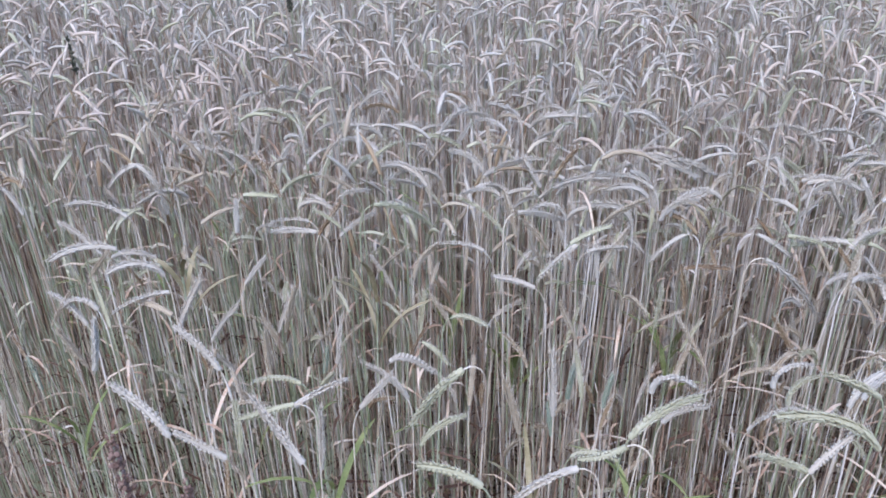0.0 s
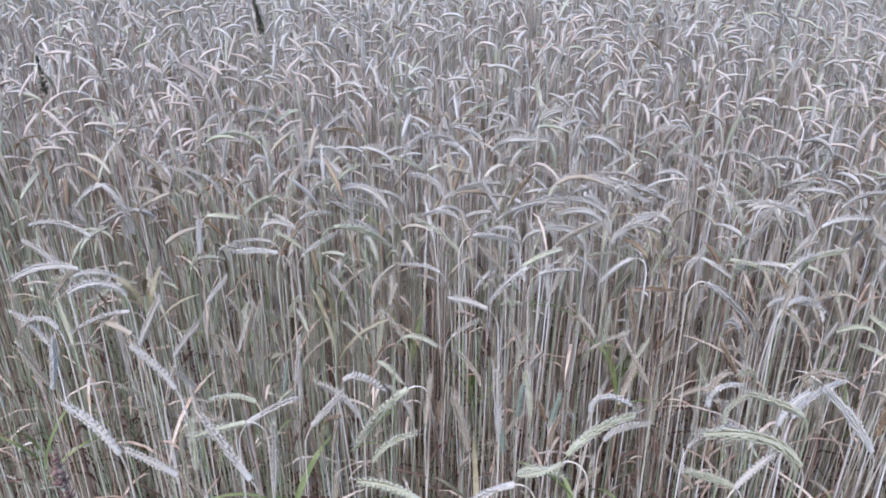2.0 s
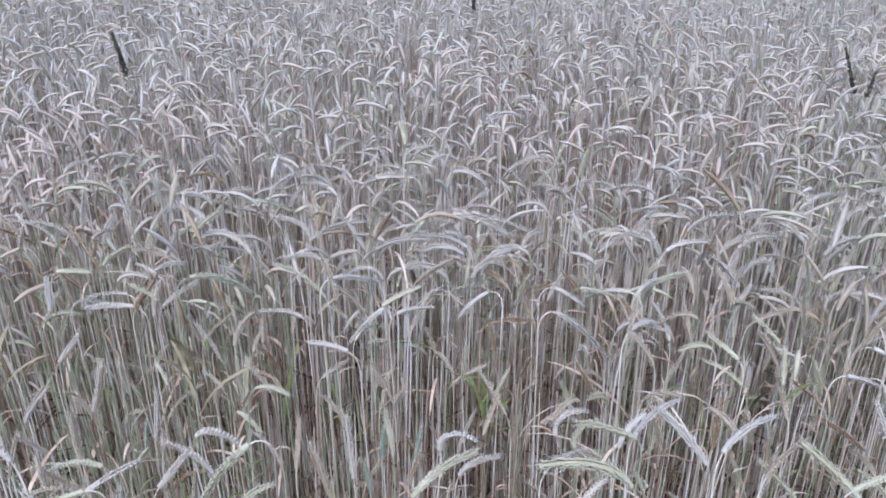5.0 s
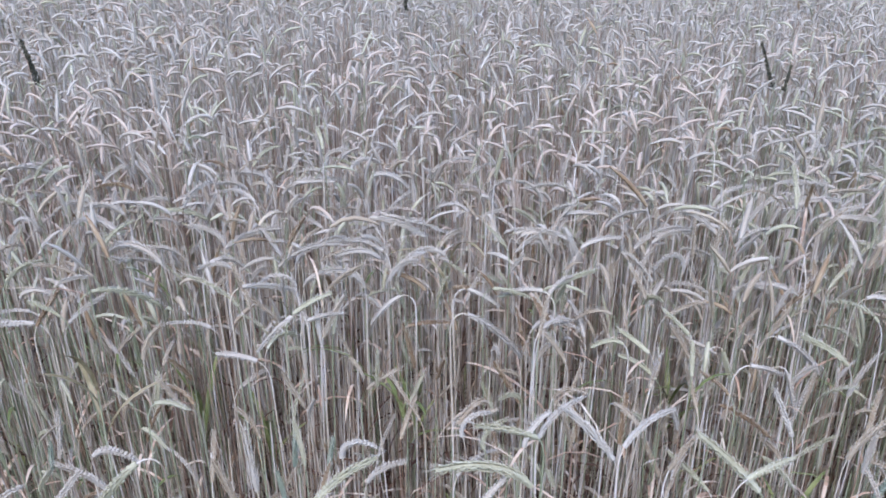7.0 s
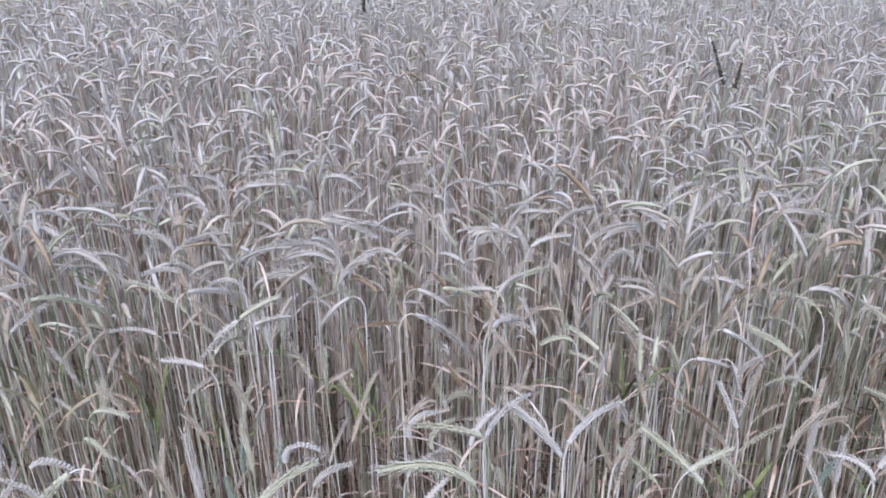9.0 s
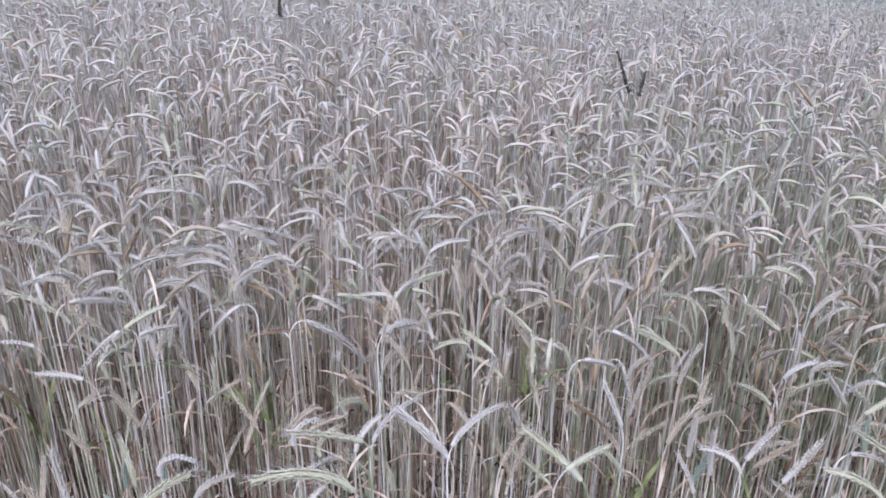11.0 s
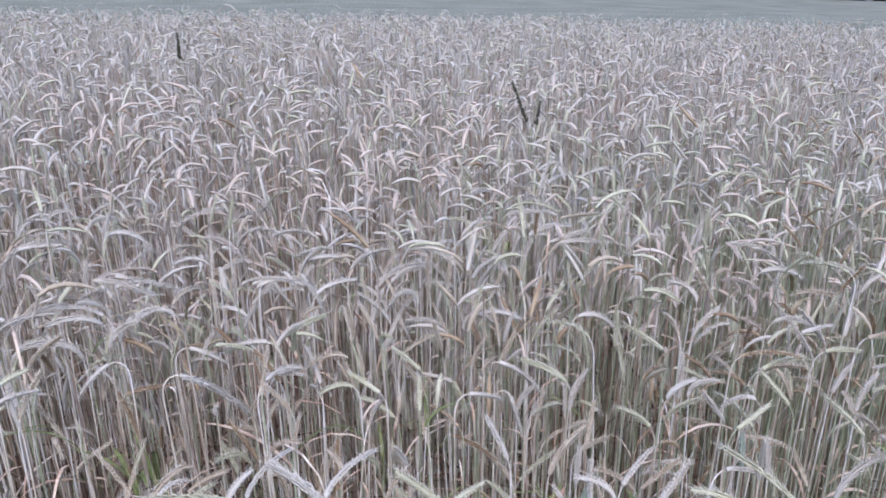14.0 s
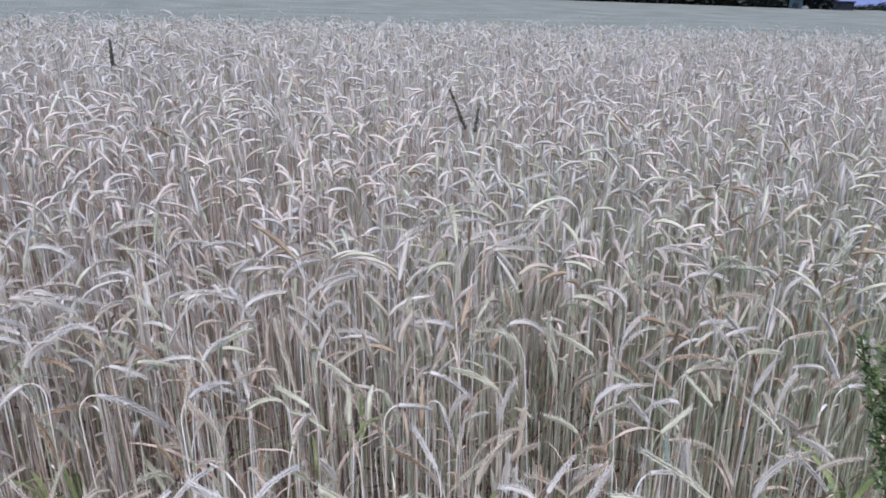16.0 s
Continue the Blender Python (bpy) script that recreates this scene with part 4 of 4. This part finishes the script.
def green_tiller(x, y, height, spread, mat, label):
    """A late shoot with a few broad blades."""
    g = edge_rng
    top = tagged(new("green_shoot"), label, "shoot")
    top.location = on_ground(x, y)
    s = np.linspace(0, 1, 5)[:, None]
    line = np.concatenate([0.01 * s, 0.01 * s, (height - 0.08) * s], axis=1)
    heap = Heap()
    tube(heap, line[None], 0.0012, np.array([[1.0, 0, 0]]), 5)
    part("stem", heap, STRAW_GREEN, top)
    for i in range(4):
        blade = Heap()
        one = lambda v: np.array([float(v)])
        blades(blade, line[None, 4] * (0.9 + 0.03 * i) , one(i * 1.6 + g.uniform(-0.5, 0.5)), one(g.uniform(0.09, 0.17)), one(g.uniform(0.1, 0.4)), one(g.uniform(0.7, 1.0) * spread), one(g.uniform(0.003, 0.0055)), points=8)
        part("blade", blade, mat, top)
    return top


OLIVE = material("yellowing_leaf", [(0.12, 0.10, 0.05), (0.20, 0.165, 0.085), (0.29, 0.24, 0.14)], 25, 0.7, 0.2, 250, 0.4)
FRESH = "late green shoot with narrow blades between rye stems"
for x, y, h, spread in ((0.30, 0.83, 0.93, 1.6), (0.95, 1.17, 0.84, 1.3), (0.41, 1.10, 0.95, 1.8), (-0.10, 0.83, 0.92, 2.2), (0.05, 1.25, 0.88, 1.0), (0.84, 1.13, 0.86, 1.4),
                        (-0.50, 0.95, 0.9, 1.5), (1.20, 0.64, 0.93, 1.5), (1.33, 0.60, 0.90, 1.7), (0.44, 1.19, 0.88, 1.2), (0.17, 1.21, 0.84, 1.3), (1.0, 0.86, 0.86, 1.4), (1.47, 0.52, 1.04, 1.9), (1.55, 0.56, 1.0, 1.5), (1.43, 0.56, 0.98, 1.2)):
    green_tiller(x, y, h, spread, LEAF_GREEN, FRESH)
for x, y, h, spread in ((0.155, 0.76, 0.98, 1.2), (1.68, 0.98, 1.16, 2.4), (1.88, 0.90, 1.17, 2.4), (1.80, 0.80, 1.14, 2.3), (0.47, 0.73, 0.98, 1.6), (0.52, 1.30, 1.12, 2.2), (-0.36, 1.08, 1.10, 2.0), (-0.06, 1.05, 1.08, 1.6)):
    green_tiller(x, y, h, spread, OLIVE, "yellowing shoot with withering blades among the rye")


# ---- the far side of the field ----
def beyond(azimuth, distance):
    """A place on the far side, by its bearing from the standpoint."""
    return 0.46 + distance * math.sin(radians(azimuth)), distance * math.cos(radians(azimuth))


def spruce(x, y, height, seed):
    """A dense dark spruce with drooping skirts down to the ground."""
    g = np.random.default_rng(seed)
    top = tagged(new("spruce_tree"), "dense dark spruce at the far edge of the field", "tree", "row of spruces behind the field")
    top.location = on_ground(x, y)
    trunk = Heap()
    s = np.linspace(0, 1, 6)
    tube(trunk, np.stack([0.1 * s, 0 * s, s * height * 0.96], axis=-1)[None], 0.22 * (1.05 - s)[None, :], np.array([[1.0, 0, 0]]), 8)
    part("trunk", trunk, BARK, top)
    crown = Heap()
    m = 340
    z = height * (0.02 + 0.98 * g.random(m) ** 1.35)
    wide = 2.3 * (1 - z / height) ** 0.75 * (0.75 + 0.35 * np.sin(z * 2.3 + seed)) + 0.15
    turn = g.uniform(0, 6.28, m)
    r = wide * (0.35 + 0.65 * g.random(m) ** 0.5)
    root = np.stack([r * np.cos(turn), r * np.sin(turn), z], axis=-1)
    blades(crown, root, turn + g.normal(0, 0.5, m), g.uniform(0.6, 1.3, m), g.uniform(1.2, 1.6, m), g.uniform(1.7, 2.5, m), g.uniform(0.34, 0.62, m), points=3)
    part("crown", crown, NEEDLES, top)
    return top


kinds = [spruce(*beyond(31.6 + 0.9 * i, 141), 11 + i, 40 + i) for i in range(3)]
tree_rng = np.random.default_rng(5)
for i in range(78):
    bearing = 34.3 + 0.53 * (i % 39) + tree_rng.uniform(-0.15, 0.15)
    x, y = beyond(bearing, 141 + tree_rng.uniform(-1.5, 1.5) + 2.6 * (i // 39))
    copy_thing(kinds[i % 3], Matrix.Translation(on_ground(x, y, 0.1)) @ Matrix.Rotation(tree_rng.uniform(0, 6.28), 4, "Z") @ Matrix.Scale(tree_rng.uniform(0.85, 1.15), 4))


def block(heap, a, b, bevel=0.02):
    """A box between two corners, with cut edges."""
    bm = bmesh.new()
    bmesh.ops.create_cube(bm, size=1)
    for v in bm.verts:
        v.co = Vector([(p + q) / 2 + c * (q - p) for p, q, c in zip(a, b, v.co)])
    bmesh.ops.bevel(bm, geom=bm.edges[:], offset=bevel, segments=1, affect="EDGES")
    bm.verts.index_update()
    verts = [v.co[:] for v in bm.verts]
    for size in {len(f.verts) for f in bm.faces}:
        faces = [[v.index for v in f.verts] for f in bm.faces if len(f.verts) == size]
        heap.add(verts, faces)
    bm.free()


def shed(bearing, distance, wide, deep, high, wall, label):
    x, y = beyond(bearing, distance)
    top = tagged(new("shed"), label, "shed")
    top.matrix_world = pose(*on_ground(x, y), 0, 0, -bearing)
    body = Heap()
    block(body, (-wide / 2, 0, 0), (wide / 2, deep, high))
    part("wall", body, wall, top, smooth=False)
    roof = Heap()
    block(roof, (-wide / 2 - 0.2, -0.25, high), (wide / 2 + 0.2, deep + 0.2, high + 0.18))
    part("roof", roof, ROOF, top, smooth=False)
    door = Heap()
    block(door, (-0.45, -0.05, 0.05), (0.45, -0.01, 1.9))
    part("door", door, ROOF, top, smooth=False)
    return top


shed(52.45, 137, 2.0, 2.5, 2.6, SHED_TEAL, "small teal-painted shed in front of dark trees")
shed(55.35, 138, 2.9, 3.0, 2.2, SHED_WALL, "dark flat-roofed shed against the sky")


def bale(bearing, distance):
    x, y = beyond(bearing, distance)
    heap = Heap()
    s = np.linspace(0, 1, 9)
    line = np.stack([1.3 * s - 0.65, 0 * s, 0 * s + 0.78], axis=-1)
    tube(heap, line[None], np.array([[0.05, 0.6, 0.74, 0.78, 0.78, 0.78, 0.74, 0.6, 0.05]]), np.array([[0, 1.0, 0]]), 20)
    ob = new("round_bale", heap.mesh("round_bale", [WRAP]))
    ob.matrix_world = pose(*on_ground(x, y), 0, 0, -bearing)
    return tagged(ob, "round bale wrapped in white film beside a shed", "bale")


bale(53.05, 135)


def bush(bearing, distance, wide, high, seed):
    """A low dark bush of many small leaves."""
    g = np.random.default_rng(seed)
    x, y = beyond(bearing, distance)
    top = tagged(new("bush"), "low dark bush on the far field boundary", "bush", "bushes on the far boundary")
    top.location = on_ground(x, y)
    wood, crown = Heap(), Heap()
    for i in range(4):
        s = np.linspace(0, 1, 4)
        a = g.uniform(0, 6.28)
        tube(wood, np.stack([s * math.cos(a) * wide * 0.3, s * math.sin(a) * wide * 0.3, s * high * 0.8], axis=-1)[None], 0.05 * (1.1 - s)[None, :], np.array([[math.sin(a), -math.cos(a), 0]]), 5)
    part("wood", wood, BARK, top)
    m = 700
    p = unit(g.normal(0, 1, (m, 3))) * (g.random((m, 1)) ** 0.4) * np.array([wide / 2, wide / 2, high / 2]) * g.uniform(0.8, 1.15, (m, 1)) + np.array([0, 0, high / 2])
    p[:, 2] = np.maximum(p[:, 2], 0.05)
    blades(crown, p, g.uniform(0, 6.28, m), g.uniform(0.25, 0.5, m), g.uniform(0.5, 1.5, m), g.uniform(1.2, 2.4, m), g.uniform(0.09, 0.18, m), points=3)
    part("crown", crown, NEEDLES, top)
    return top


for i in range(9):
    bush(56.3 + 0.62 * i, 150 + 3 * (i % 3), 2.6 + 0.5 * (i % 2), 1.75 + 0.3 * ((i * 5) % 4), 70 + i)


def backdrop():
    """The pale blue-grey sky low over the far boundary."""
    mat = bpy.data.materials.new("low_sky")
    mat.use_nodes = True
    shader = mat.node_tree.nodes["Principled BSDF"]
    shader.inputs["Base Color"].default_value = (0, 0, 0, 1)
    shader.inputs["Roughness"].default_value = 1.0
    shader.inputs["Specular IOR Level"].default_value = 0.0
    shader.inputs["Emission Color"].default_value = (0.34, 0.48, 1.0, 1)
    shader.inputs["Emission Strength"].default_value = 0.25
    heap = Heap()
    bearing = np.radians(np.linspace(40, 90, 26))
    low = np.stack([900 * np.sin(bearing), 900 * np.cos(bearing), 0 * bearing - 2], axis=-1)
    heap.add(np.concatenate([low, low + np.array([0, 0, 80.0])]), [[i, i + 1, i + 27, i + 26] for i in range(25)])
    return tagged(new("backdrop", heap.mesh("backdrop", [mat])), "pale blue-grey overcast sky low over the horizon", "sky", kind="structure")


backdrop()
